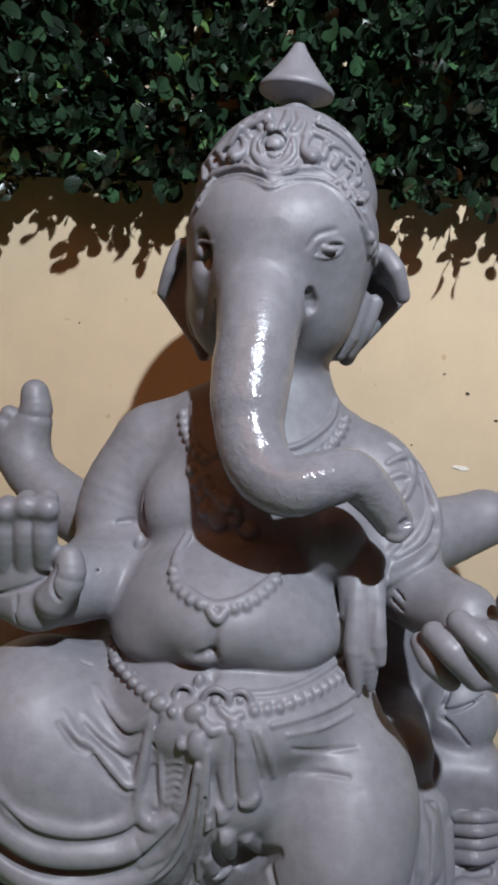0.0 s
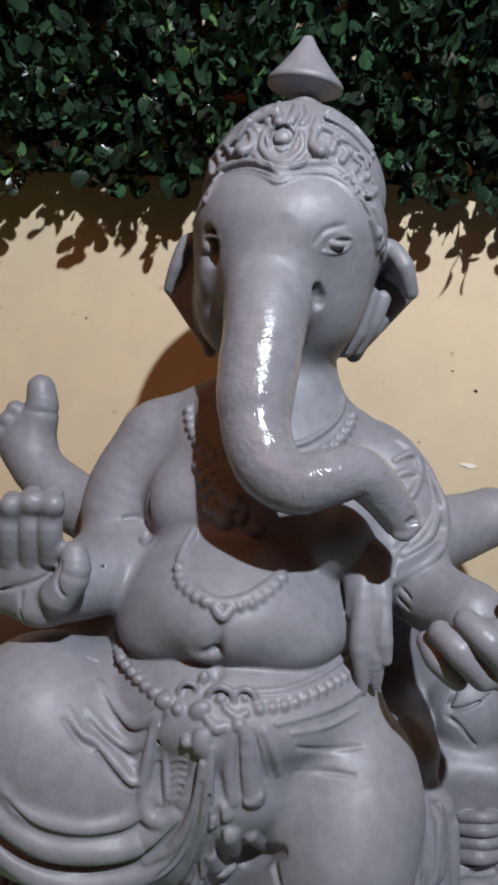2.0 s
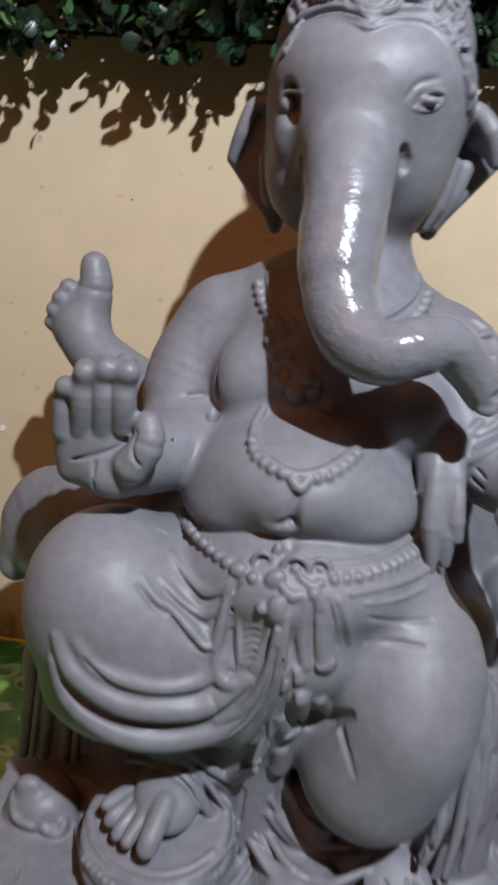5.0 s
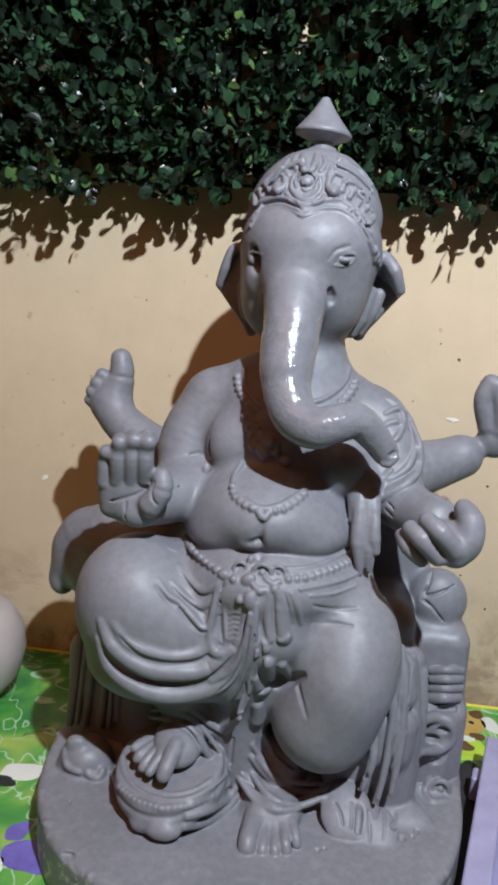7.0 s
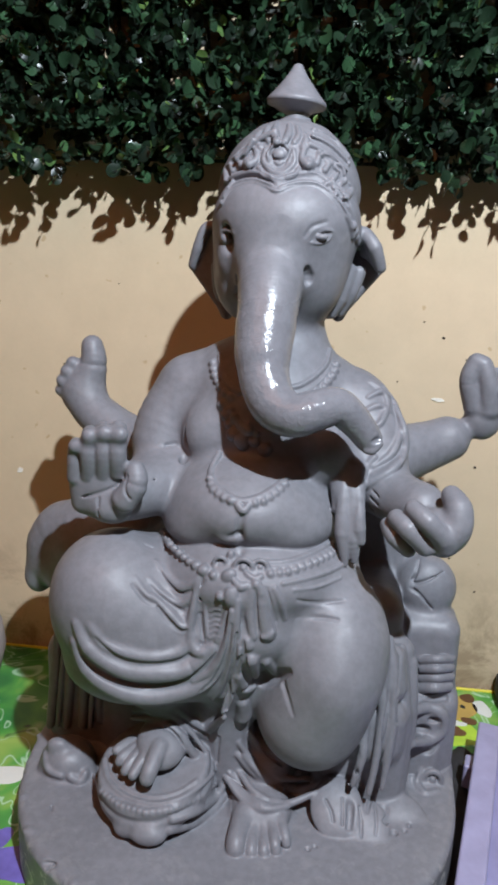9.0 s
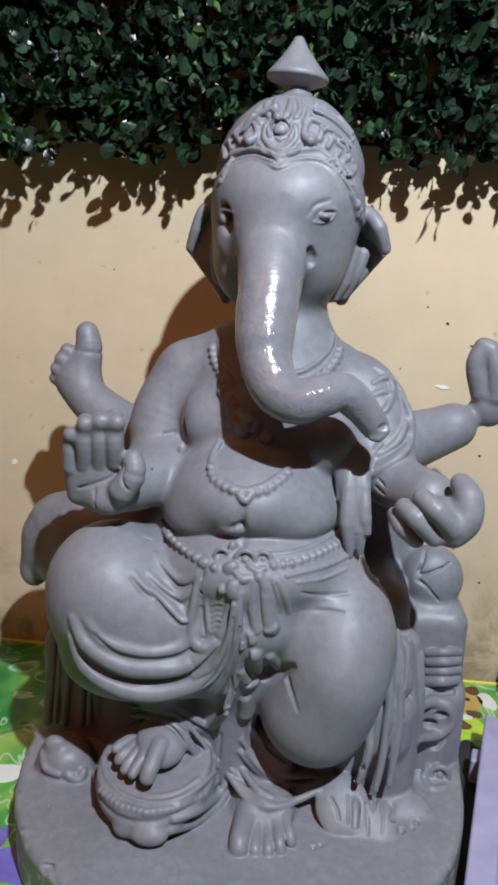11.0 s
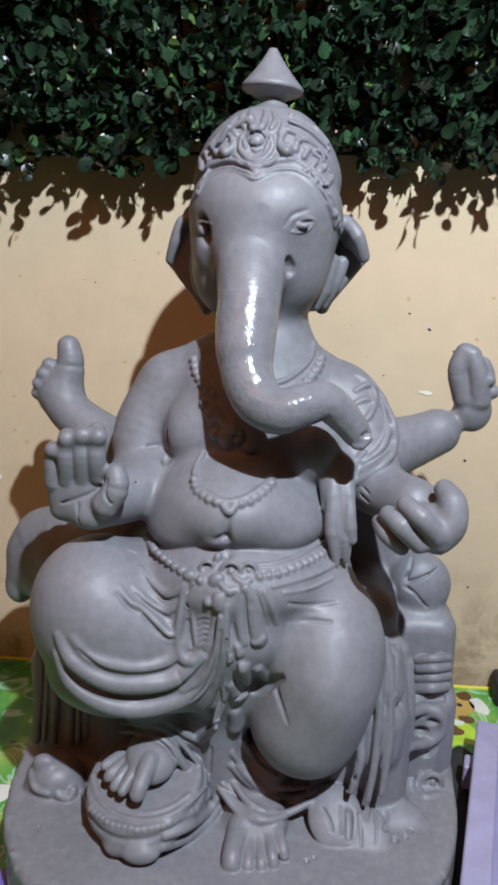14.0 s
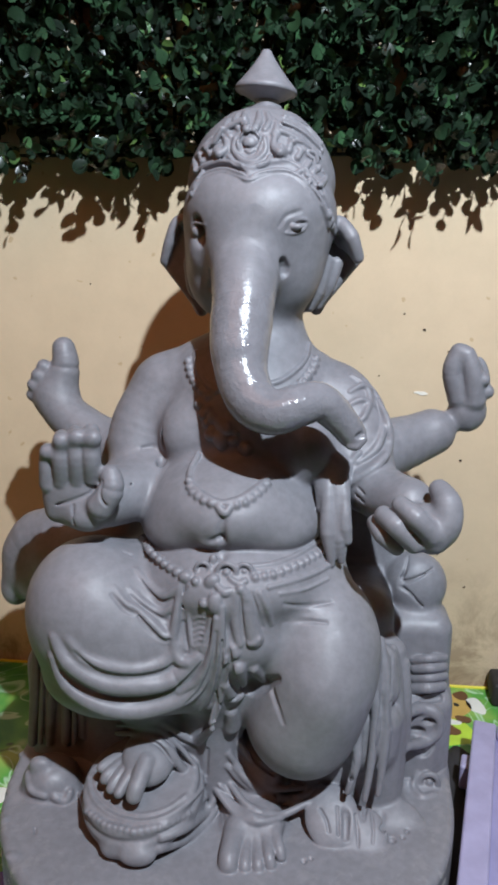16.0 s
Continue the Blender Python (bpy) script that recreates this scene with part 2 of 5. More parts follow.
    def beads(self, pts, r, gap, k=0.002):
        """A row of round beads along a line."""
        p = np.array(pts, float)
        seg = np.linalg.norm(np.diff(p, axis=0), axis=1)
        way = np.concatenate([[0], np.cumsum(seg)])
        for s in np.arange(gap / 2, way[-1], gap):
            self.ball([np.interp(s, way, p[:, i]) for i in range(3)], r, k=k)

    def sheet(self, a, b, c, r, k=0.006):
        """A rounded three-cornered plate, half as thick as r on each side."""
        a, b, c = (np.array(v, float) for v in (a, b, c))
        pad = r + k + 2 * self.h
        sl, x, y, z = self.part_of(np.minimum(np.minimum(a, b), c) - pad, np.maximum(np.maximum(a, b), c) + pad)
        g = np.stack(np.broadcast_arrays(x, y, z), -1)
        n = np.cross(b - a, c - a)
        n = n / np.linalg.norm(n)
        edge2, inside = None, None
        for u, v in ((a, b), (b, c), (c, a)):
            e, w = v - u, g - u
            t = np.clip(w @ e / (e @ e), 0, 1)
            d2 = ((w - t[..., None] * e) ** 2).sum(-1)
            side = w @ np.cross(n, e) >= 0
            edge2 = d2 if edge2 is None else np.minimum(edge2, d2)
            inside = side if inside is None else inside & side
        flat = np.abs((g - a) @ n)
        self.merge(sl, (np.where(inside, flat, np.sqrt(edge2)) - r).astype(np.float32), k, False)

    def skin(self):
        """Corner points and four-cornered faces of the surface."""
        f, n = self.f, self.n
        for ax in range(3):
            for end in (0, -1):
                f[tuple(end if i == ax else slice(None) for i in range(3))] = 0.004
        s = f < 0
        c = [s[i:n[0] - 1 + i, j:n[1] - 1 + j, l:n[2] - 1 + l] for i in (0, 1) for j in (0, 1) for l in (0, 1)]
        cnt = sum(v.astype(np.int8) for v in c)
        cell = np.argwhere((cnt > 0) & (cnt < 8))
        ids = np.full(tuple(n - 1), -1, np.int32)
        ids[tuple(cell.T)] = np.arange(len(cell))
        acc, num = np.zeros((len(cell), 3)), np.zeros(len(cell))
        corner = [(i, j, l) for i in (0, 1) for j in (0, 1) for l in (0, 1)]
        val = {o: f[tuple((cell + o).T)] for o in corner}
        for o in corner:
            for ax in range(3):
                if o[ax] == 0:
                    o2 = tuple(1 if i == ax else o[i] for i in range(3))
                    a, b = val[o], val[o2]
                    m = (a < 0) != (b < 0)
                    t = np.where(m, a / np.where(m, a - b, 1), 0)
                    p = np.repeat(np.array([o], float), len(cell), 0)
                    p[:, ax] = t
                    acc += p * m[:, None]
                    num += m
        verts = self.lo + self.h * (cell + acc / num[:, None])
        faces = []
        for ax in range(3):
            u, v = (ax + 1) % 3, (ax + 2) % 3
            lo = [slice(None)] * 3
            hi = [slice(None)] * 3
            lo[ax], hi[ax] = slice(0, -1), slice(1, None)
            a, b = s[tuple(lo)], s[tuple(hi)]
            e = np.argwhere(a != b)
            e = e[(e[:, u] > 0) & (e[:, v] > 0) & (e[:, u] < n[u] - 1) & (e[:, v] < n[v] - 1)]
            up = a[tuple(e.T)]
            du, dv = np.eye(3, dtype=int)[u], np.eye(3, dtype=int)[v]
            q = np.stack([ids[tuple((e - du - dv).T)], ids[tuple((e - dv).T)], ids[tuple(e.T)], ids[tuple((e - du).T)]], 1)
            q[~up] = q[~up][:, ::-1]
            faces.append(q)
        return verts, np.concatenate(faces)


# ---- the statue ----
clay = Clay((-0.33, -0.54, -0.006), (0.31, -0.10, 0.85), 0.0012)
# base slab, seat and bolster
clay.oval((-.012, -.27, .032), .244, .255, .033, 2.5)
clay.block((-.01, -.235, .16), (.17, .09, .13), .03, k=.02)
clay.block((0.168, -0.25, 0.088), (.05, .06, .075), .02, k=.02)
clay.ball((0.185, -0.235, 0.172), (.043, .05, .052), k=.01)
clay.block((0.203, -0.255, 0.087), (.028, .04, .075), .015, k=.01)
clay.block((-0.207, -0.265, 0.1), (.036, .05, .10), .025, k=.02)
clay.rope([(-0.245, -0.2, 0.28), (-0.032, -0.2, 0.261), (0.177, -0.21, 0.27)], [.036, .045, .036], k=.015)
clay.ball((0.188, -0.245, 0.271), (.034, .028, .037), k=.004)
clay.ball((0.15, -0.2, 0.242), (.045, .03, .065), k=.01)
clay.ball((-0.263, -0.215, 0.267), (.033, .035, .043), k=.01)
clay.rope([(-0.231, -0.215, 0.317), (-0.259, -0.22, 0.298), (-0.279, -0.225, 0.259)], [.020, .024, .020], k=.01)
clay.ball((-0.28, -0.225, 0.237), (.018, .022, .024), k=.008)
# trunk of the body
clay.ball((0.002, -0.265, 0.45), (.088, .075, .10), k=.02)
clay.rope([(-0.088, -0.25, 0.479), (-0.001, -0.25, 0.504), (0.092, -0.255, 0.479)], [.038, .048, .034], k=.02)
clay.ball((-0.057, -0.300, 0.447), (.028, .031, .034), k=.015)
clay.ball((0.063, -0.315, 0.437), (.031, .034, .034), k=.015)
clay.ball((-0.01, -0.295, 0.385), (.087, .108, .053), k=.012)
clay.ball((-0.057, -0.312, 0.365), (.042, .070, .030), k=.02)
clay.ball((0.035, -0.312, 0.369), (.047, .070, .030), k=.02)
clay.ball((-.004, -.288, .320), (.110, .134, .060), k=.003)
clay.ball((-.004, -.305, .275), (.085, .118, .062), k=.015)
clay.ball((0.022, -0.245, 0.537), (.036, .042, .06), k=.02)
# head
clay.ball((0.01, -0.25, 0.649), (.071, .070, .064), k=.012)
clay.ball((0.003, -0.255, 0.602), (.050, .058, .050), k=.02)
clay.ball((-0.015, -0.272, 0.666), (.042, .045, .036), k=.03)
clay.ball((0.037, -0.272, 0.666), (.042, .045, .036), k=.03)
clay.ball((0.01, -0.285, 0.655), (.045, .045, .04), k=.03)
clay.ball((0.043, -0.272, 0.615), (.030, .036, .045), k=.02)
clay.ball((-0.036, -0.258, 0.61), (.026, .036, .042), k=.02)
clay.ball((-0.043, -0.288, 0.625), (.011, .014, .018), k=.010)
# ears
clay.sheet((0.077, -0.225, 0.656), (0.109, -0.235, 0.62), (0.069, -0.225, 0.57), .005)
clay.sheet((0.077, -0.225, 0.656), (0.069, -0.225, 0.57), (0.052, -0.235, 0.6), .006)
clay.rope([(0.075, -0.245, 0.649), (0.089, -0.255, 0.654), (0.101, -0.262, 0.64), (0.109, -0.255, 0.62)], [.006, .007, .007, .005], k=.004)
clay.sheet((0.089, -0.255, 0.654), (0.101, -0.262, 0.64), (0.092, -0.24, 0.637), .004)
clay.sheet((0.101, -0.262, 0.64), (0.109, -0.255, 0.62), (0.092, -0.24, 0.637), .004)
clay.rope([(0.09, -0.245, 0.62), (0.081, -0.245, 0.595), (0.069, -0.24, 0.571)], [.006, .007, .005], k=.004)
clay.rope([(0.078, -0.25, 0.617), (0.067, -0.252, 0.589), (0.058, -0.25, 0.568)], [.007, .010, .006], k=.005)
clay.sheet((-0.072, -0.205, 0.661), (-0.097, -0.2, 0.617), (-0.056, -0.21, 0.566), .005)
clay.sheet((-0.072, -0.205, 0.661), (-0.056, -0.21, 0.566), (-0.044, -0.22, 0.605), .006)
clay.rope([(-0.069, -0.215, 0.659), (-0.081, -0.215, 0.657), (-0.09, -0.212, 0.637), (-0.097, -0.205, 0.618)], [.006, .006, .006, .005], k=.004)
clay.rope([(-0.063, -0.235, 0.619), (-0.059, -0.23, 0.593), (-0.052, -0.225, 0.566)], [.008, .010, .006], k=.005)
# crown and finial
clay.ball((0.01, -0.237, 0.693), (.074, .072, .056), k=.004)
clay.ball((0.01, -0.24, 0.719), (.056, .056, .040), k=.02)
clay.ball((0.011, -0.238, 0.739), (.036, .036, .022), k=.015)
# front arms
clay.rope([(-0.087, -0.255, 0.482), (-0.108, -0.27, 0.447), (-0.116, -0.285, 0.408)], [.038, .035, .031], k=.015)
clay.rope([(-0.111, -0.29, 0.4), (-0.121, -0.33, 0.392), (-0.137, -0.362, 0.394)], [.032, .029, .025], k=.01)
clay.ball((-0.15, -0.375, 0.408), (.029, .016, .034), k=.008)
clay.ball((-0.138, -0.378, 0.385), (.020, .017, .016), k=.01)
clay.rope([(-0.172, -0.382, 0.415), (-0.171, -0.385, 0.435), (-0.171, -0.382, 0.446)], [.0086, .0080, .0070], k=.0015)
clay.rope([(-0.158, -0.384, 0.419), (-0.155, -0.392, 0.443), (-0.156, -0.385, 0.461)], [.0090, .0086, .0078], k=.0015)
clay.rope([(-0.144, -0.384, 0.421), (-0.141, -0.392, 0.444), (-0.143, -0.385, 0.463)], [.0090, .0086, .0078], k=.0015)
clay.rope([(-0.13, -0.384, 0.423), (-0.128, -0.392, 0.445), (-0.129, -0.385, 0.465)], [.0090, .0086, .0078], k=.0015)
clay.rope([(-0.121, -0.39, 0.398), (-0.11, -0.392, 0.415), (-0.112, -0.388, 0.429)], [.013, .0115, .0085], k=.006)
clay.rope([(0.097, -0.265, 0.474), (0.111, -0.285, 0.443), (0.118, -0.3, 0.41)], [.037, .036, .034], k=.015)
clay.rope([(0.121, -0.31, 0.406), (0.141, -0.335, 0.4), (0.16, -0.365, 0.402)], [.030, .026, .023], k=.008)
clay.ball((0.171, -0.395, 0.392), (.026, .022, .020), k=.008)
clay.rope([(0.143, -0.405, 0.415), (0.156, -0.418, 0.407), (0.17, -0.415, 0.392)], [.0080, .0095, .0088], k=.002)
clay.rope([(0.13, -0.398, 0.403), (0.141, -0.412, 0.397), (0.157, -0.41, 0.381)], [.0080, .0095, .0085], k=.002)
clay.rope([(0.125, -0.39, 0.392), (0.131, -0.402, 0.385), (0.144, -0.4, 0.373)], [.0068, .0080, .0070], k=.002)
clay.rope([(0.173, -0.405, 0.385), (0.183, -0.405, 0.399), (0.184, -0.4, 0.415), (0.178, -0.388, 0.425)], [.014, .014, .0125, .0085], k=.006)
# rear arms

clay.ball((-0.235, -0.19, 0.469), (.024, .018, .029), k=.01)
clay.rope([(-0.227, -0.19, 0.467), (-0.219, -0.19, 0.497), (-0.221, -0.188, 0.519)], [.019, .0160, .0130], k=.012)
clay.ball((-0.243, -0.195, 0.498), .0085, k=.004)
clay.ball((-0.249, -0.198, 0.488), .0085, k=.004)
clay.ball((-0.255, -0.198, 0.477), .008, k=.004)
clay.ball((-0.259, -0.195, 0.465), .007, k=.004)
clay.rope([(0.132, -0.235, 0.416), (0.183, -0.205, 0.427), (0.224, -0.195, 0.444)], [.036, .028, .023], k=.012)
clay.ball((0.24, -0.195, 0.459), (.021, .018, .024), k=.01)
clay.rope([(0.229, -0.2, 0.475), (0.219, -0.205, 0.504), (0.225, -0.205, 0.524)], [.013, .011, .0105], k=.004)
clay.rope([(0.244, -0.205, 0.473), (0.239, -0.21, 0.502), (0.231, -0.208, 0.525)], [.013, .011, .0095], k=.004)
clay.ball((0.251, -0.2, 0.498), (.009, .010, .022), (0, -12, 0), k=.004)
clay.ball((0.257, -0.205, 0.482), .008, k=.003)
clay.ball((0.251, -0.212, 0.496), .007, k=.003)
# hollow beside the belly
clay.block((0.133, -0.21, 0.309), (.045, .03, .075), .02, k=.01)
# folded leg
clay.rope([(-0.021, -0.29, 0.248), (-0.093, -0.325, 0.274), (-0.14, -0.365, 0.29)], [.058, .062, .058], k=.015)
clay.ball((-0.142, -0.37, 0.292), (.059, .062, .061), k=.02)
clay.ball((-0.108, -0.372, 0.255), (.081, .062, .066), k=.03)
clay.rope([(-0.097, -0.365, 0.213), (-0.052, -0.36, 0.194)], [.036, .034], k=.02)
clay.rope([(-0.096, -0.36, 0.185), (-0.07, -0.36, 0.141), (-0.085, -0.395, 0.133)], [.030, .026, .018], k=.012)
# standing leg
clay.rope([(0.034, -0.3, 0.256), (0.071, -0.345, 0.25), (0.087, -0.375, 0.229)], [.058, .058, .050], k=.015)
clay.ball((0.085, -0.375, 0.226), (.049, .058, .056), k=.02)
clay.ball((0.067, -0.37, 0.183), (.056, .058, .059), k=.02)
clay.rope([(0.019, -0.34, 0.093), (0.009, -0.355, 0.055), (0.011, -0.395, 0.057)], [.034, .028, .022], k=.012)
clay.rope([(0.06, -0.325, 0.295), (0.085, -0.352, 0.27), (0.092, -0.368, 0.234)], [.044, .050, .046], k=.02)
# middle cloth and drapery masses
clay.ball((-0.018, -0.335, 0.239), (.045, .072, .075), k=.02)
clay.rope([(-0.019, -0.35, 0.216), (-0.022, -0.35, 0.144), (-0.025, -0.35, 0.083)], [.034, .028, .024], k=.02)
clay.block((-0.019, -0.3, 0.028), (.12, .05, .05), .02, k=.02)
clay.block((0.118, -0.31, 0.099), (.05, .05, .085), .02, k=.02)
# cushion under the foot
clay.disc((-0.09, -0.392, 0.108), .058, .010, .006, (16, -6, 0), k=.003)
clay.disc((-0.089, -0.39, 0.098), .0610, .008, .005, (14, -6, 0), k=.002)
clay.disc((-0.084, -0.378, 0.075), .056, .015, .006, (8, -4, 0), k=.003)
clay.ball((-0.083, -0.446, 0.079), (.019, .012, .011), k=.006)
clay.ball((-0.106, -0.44, 0.077), (.013, .010, .009), k=.006)
clay.ball((-0.2, -0.35, 0.075), (.030, .028, .022), k=.01)
clay.ball((-0.214, -0.355, 0.067), (.016, .014, .014), k=.006)
clay.ball((-0.182, -0.36, 0.067), (.016, .014, .012), k=.006)
clay.ball((-0.083, -0.393, 0.14), (.025, .028, .015), (25, 0, 20), k=.008)
# fuller masses of cloth, palm and cushions
clay.rope([(0.013, -0.232, 0.752), (0.013, -0.231, 0.766)], [.0185, .0150], k=.003)
for i in range(9): clay.disc((0.0125, -0.2295, 0.7725 + 0.0010 * i), 0.0145 + 0.0019 * i, .0012, .0008, (0, 5, 0), k=.001)
for i in range(16): clay.disc((0.0128, -0.2295, 0.7812 + 0.0023 * i), 0.0042 + 0.0262 * (1 - i / 15) ** 1.2, .0022, .0012, (0, 5, 0), k=.003)
clay.rope([(-0.1032, -0.2350, 0.4203), (-0.1567, -0.2150, 0.4098), (-0.2105, -0.2000, 0.4373), (-0.2347, -0.1900, 0.4631)], [0.034, 0.03, 0.025, 0.024], k=0.01)
clay.block((-0.1529, -0.3720, 0.4008), (0.027, 0.013, 0.026), 0.012, (0, 0, 0), k=0.008)
clay.rope([(-0.1412, -0.3620, 0.3928), (-0.1143, -0.3400, 0.3932), (-0.0959, -0.3100, 0.3969)], [0.024, 0.027, 0.03], k=0.01)
clay.rope([(-0.2637, -0.2250, 0.2540), (-0.2445, -0.2250, 0.2947), (-0.2027, -0.2350, 0.3185)], [0.028, 0.034, 0.03], k=0.012)
clay.ball((-0.2353, -0.2350, 0.2602), (0.035, 0.035, 0.045), k=0.012)
clay.rope([(-0.2187, -0.2500, 0.2852), (-0.1464, -0.2700, 0.3147), (-0.0960, -0.2700, 0.3212)], [0.034, 0.036, 0.034], k=0.02)
clay.ball((-0.1170, -0.3720, 0.2189), (0.07, 0.055, 0.034), k=0.02)
clay.ball((-0.0571, -0.3750, 0.2351), (0.052, 0.042, 0.045), k=0.02)
clay.rope([(-0.0761, -0.3650, 0.1833), (-0.0480, -0.3600, 0.1599)], [0.026, 0.014], k=0.012)
clay.rope([(0.1396, -0.3350, 0.2596), (0.1428, -0.3450, 0.2031), (0.1354, -0.3520, 0.1426), (0.1279, -0.3580, 0.0796)], [0.014, 0.021, 0.026, 0.02], k=0.012)
clay.rope([(0.1578, -0.3120, 0.2359), (0.1629, -0.3250, 0.1592), (0.1591, -0.3400, 0.0678)], [0.013, 0.016, 0.012], k=0.012)
clay.block((0.1857, -0.2500, 0.1824), (0.042, 0.035, 0.066), 0.02, (0, 0, 0), k=0.012)
clay.rope([(0.0895, -0.3300, 0.4265), (0.0940, -0.3460, 0.3942), (0.0953, -0.3520, 0.3630), (0.0998, -0.3520, 0.3369)], [0.012, 0.01, 0.01, 0.003], k=0.003)
clay.rope([(0.0844, -0.3320, 0.4224), (0.0850, -0.3500, 0.3949), (0.0860, -0.3560, 0.3680), (0.0912, -0.3560, 0.3312)], [0.011, 0.007, 0.008, 0.002], k=0.0015)
clay.rope([(0.0958, -0.3320, 0.4234), (0.0999, -0.3500, 0.3963), (0.1013, -0.3560, 0.3738), (0.1078, -0.3540, 0.3448)], [0.01, 0.006, 0.007, 0.002], k=0.0015)
clay.rope([(0.0781, -0.3150, 0.4385), (0.0805, -0.3380, 0.4070), (0.0789, -0.3480, 0.3808)], [0.014, 0.009, 0.003], k=0.003)
clay.rope([(0.0642, -0.2950, 0.4409), (0.0798, -0.3080, 0.4300), (0.0950, -0.3180, 0.4189)], [0.016, 0.02, 0.018], k=0.012)
clay.ball((-0.1678, -0.3910, 0.4468), (0.0074, 0.007, 0.007), k=0.006)
clay.ball((-0.1527, -0.3960, 0.4589), (0.0078, 0.0074, 0.0078), k=0.006)
clay.ball((-0.1384, -0.3960, 0.4621), (0.0078, 0.0074, 0.0078), k=0.006)
clay.ball((-0.1242, -0.3960, 0.4618), (0.0078, 0.0074, 0.0078), k=0.006)
TRUNK = [(-0.0017, -0.2800, 0.6376), (0.0012, -0.3140, 0.6098), (0.0025, -0.3370, 0.5830), (0.0015, -0.3500, 0.5597), (0.0014, -0.3620, 0.5372), (0.0058, -0.3740, 0.5140), (0.0166, -0.3860, 0.4957), (0.0347, -0.3950, 0.4891), (0.0540, -0.3930, 0.4946), (0.0726, -0.3840, 0.4973), (0.0893, -0.3770, 0.4838), (0.1037, -0.3720, 0.4659)]
THICK = [0.036, 0.032, 0.029, 0.0268, 0.0246, 0.0232, 0.0218, 0.0198, 0.0184, 0.0172, 0.015, 0.0126]
clay.rope(TRUNK[:5], THICK[:5], k=.018, steps=8)
clay.rope(TRUNK[3:], THICK[3:], k=.006, steps=8)
# crown: brim, medallion, petals, scrolls
clay.rope([(-0.0574, -0.2674, 0.6888), (-0.0511, -0.2782, 0.6962), (-0.0409, -0.289, 0.7017), (-0.0216, -0.3012, 0.7047), (-0.0065, -0.3105, 0.7001), (0.0035, -0.3179, 0.6954), (0.0139, -0.3129, 0.6998), (0.0302, -0.3064, 0.7039), (0.0473, -0.3019, 0.6999), (0.0614, -0.3043, 0.688), (0.074, -0.2998, 0.6728), (0.0802, -0.2902, 0.655)], .0030, k=.001)
clay.rope([(-0.05, -0.3022, 0.6756), (-0.0453, -0.3018, 0.6846), (-0.035, -0.3042, 0.6927), (-0.0188, -0.3115, 0.6953), (-0.0038, -0.3218, 0.6903), (0.0042, -0.3263, 0.6856), (0.0146, -0.3233, 0.6901), (0.0311, -0.3168, 0.694), (0.046, -0.3138, 0.6904), (0.0599, -0.3127, 0.6786), (0.0708, -0.3068, 0.6658), (0.0773, -0.2942, 0.6489)], .0030, k=.001)
clay.rope([(-0.0506, -0.3043, 0.6795), (-0.0486, -0.2876, 0.6907), (-0.0388, -0.2926, 0.698), (-0.0209, -0.3038, 0.7006), (-0.005, -0.3155, 0.6958), (0.0039, -0.3224, 0.6907), (0.0142, -0.3179, 0.6954), (0.0308, -0.31, 0.6997), (0.0468, -0.3075, 0.6954), (0.0614, -0.3079, 0.6834), (0.0724, -0.3034, 0.6692)], .0016, k=.0008, cut=True)
clay.ring((0.0032, -0.303, 0.7191), .0100, .0026)
clay.ball((0.0032, -0.303, 0.7191), (.0075, .004, .0075), k=.001)
clay.rope([(-0.01, -0.2977, 0.7248), (-0.0111, -0.302, 0.714), (-0.0027, -0.3074, 0.7047), (0.0042, -0.3088, 0.703), (0.0109, -0.3078, 0.7047), (0.018, -0.3044, 0.7136), (0.0162, -0.301, 0.7242)], .0028, k=.0007)
clay.rope([(0.0006, -0.3036, 0.731), (-0.0032, -0.2861, 0.743), (-0.0029, -0.272, 0.7541)], [.0042, .0045, .0022], k=.0007)
clay.rope([(0.0069, -0.3036, 0.7306), (0.0106, -0.2904, 0.7405), (0.0097, -0.2783, 0.7511)], [.0030, .0042, .0022], k=.0007)
clay.rope([(0.0164, -0.2967, 0.7319), (0.0202, -0.2898, 0.74), (0.0169, -0.2792, 0.7499)], [.0030, .0035, .0020], k=.0007)
clay.rope([(-0.0072, -0.2943, 0.7328), (-0.0119, -0.2851, 0.741), (-0.011, -0.273, 0.7506)], [.0030, .0035, .0020], k=.0007)
clay.rope([(-0.015, -0.2953, 0.7262), (-0.0204, -0.2851, 0.7361), (-0.0183, -0.275, 0.7459)], [.0030, .0040, .0020], k=.0007)
clay.rope([(0.0245, -0.2991, 0.7261), (0.0273, -0.2922, 0.7348), (0.0238, -0.2859, 0.743)], [.0030, .0038, .0020], k=.0007)
clay.ball((-0.0255, -0.2957, 0.7129), (.0068, .006, .0075), k=.001)
clay.rope([(-0.0249, -0.3006, 0.7111), (-0.0184, -0.2986, 0.7161), (-0.02, -0.2933, 0.7256), (-0.0264, -0.2851, 0.7313)], [.0045, .0035, .0028, .0018], k=.0007)
clay.ball((0.031, -0.3029, 0.7123), (.0068, .006, .0075), k=.001)
clay.rope([(0.0312, -0.3078, 0.7109), (0.0254, -0.3044, 0.7162), (0.0261, -0.3, 0.7244), (0.0297, -0.2961, 0.7293)], [.0045, .0035, .0028, .0018], k=.0007)
clay.rope([(0.0387, -0.2989, 0.7139), (0.0402, -0.2945, 0.7232), (0.0347, -0.2932, 0.7298)], [.0035, .0030, .0018], k=.0007)
clay.rope([(-0.0341, -0.2904, 0.7127), (-0.039, -0.2802, 0.7225), (-0.0334, -0.2812, 0.7288)], [.0035, .0030, .0018], k=.0007)
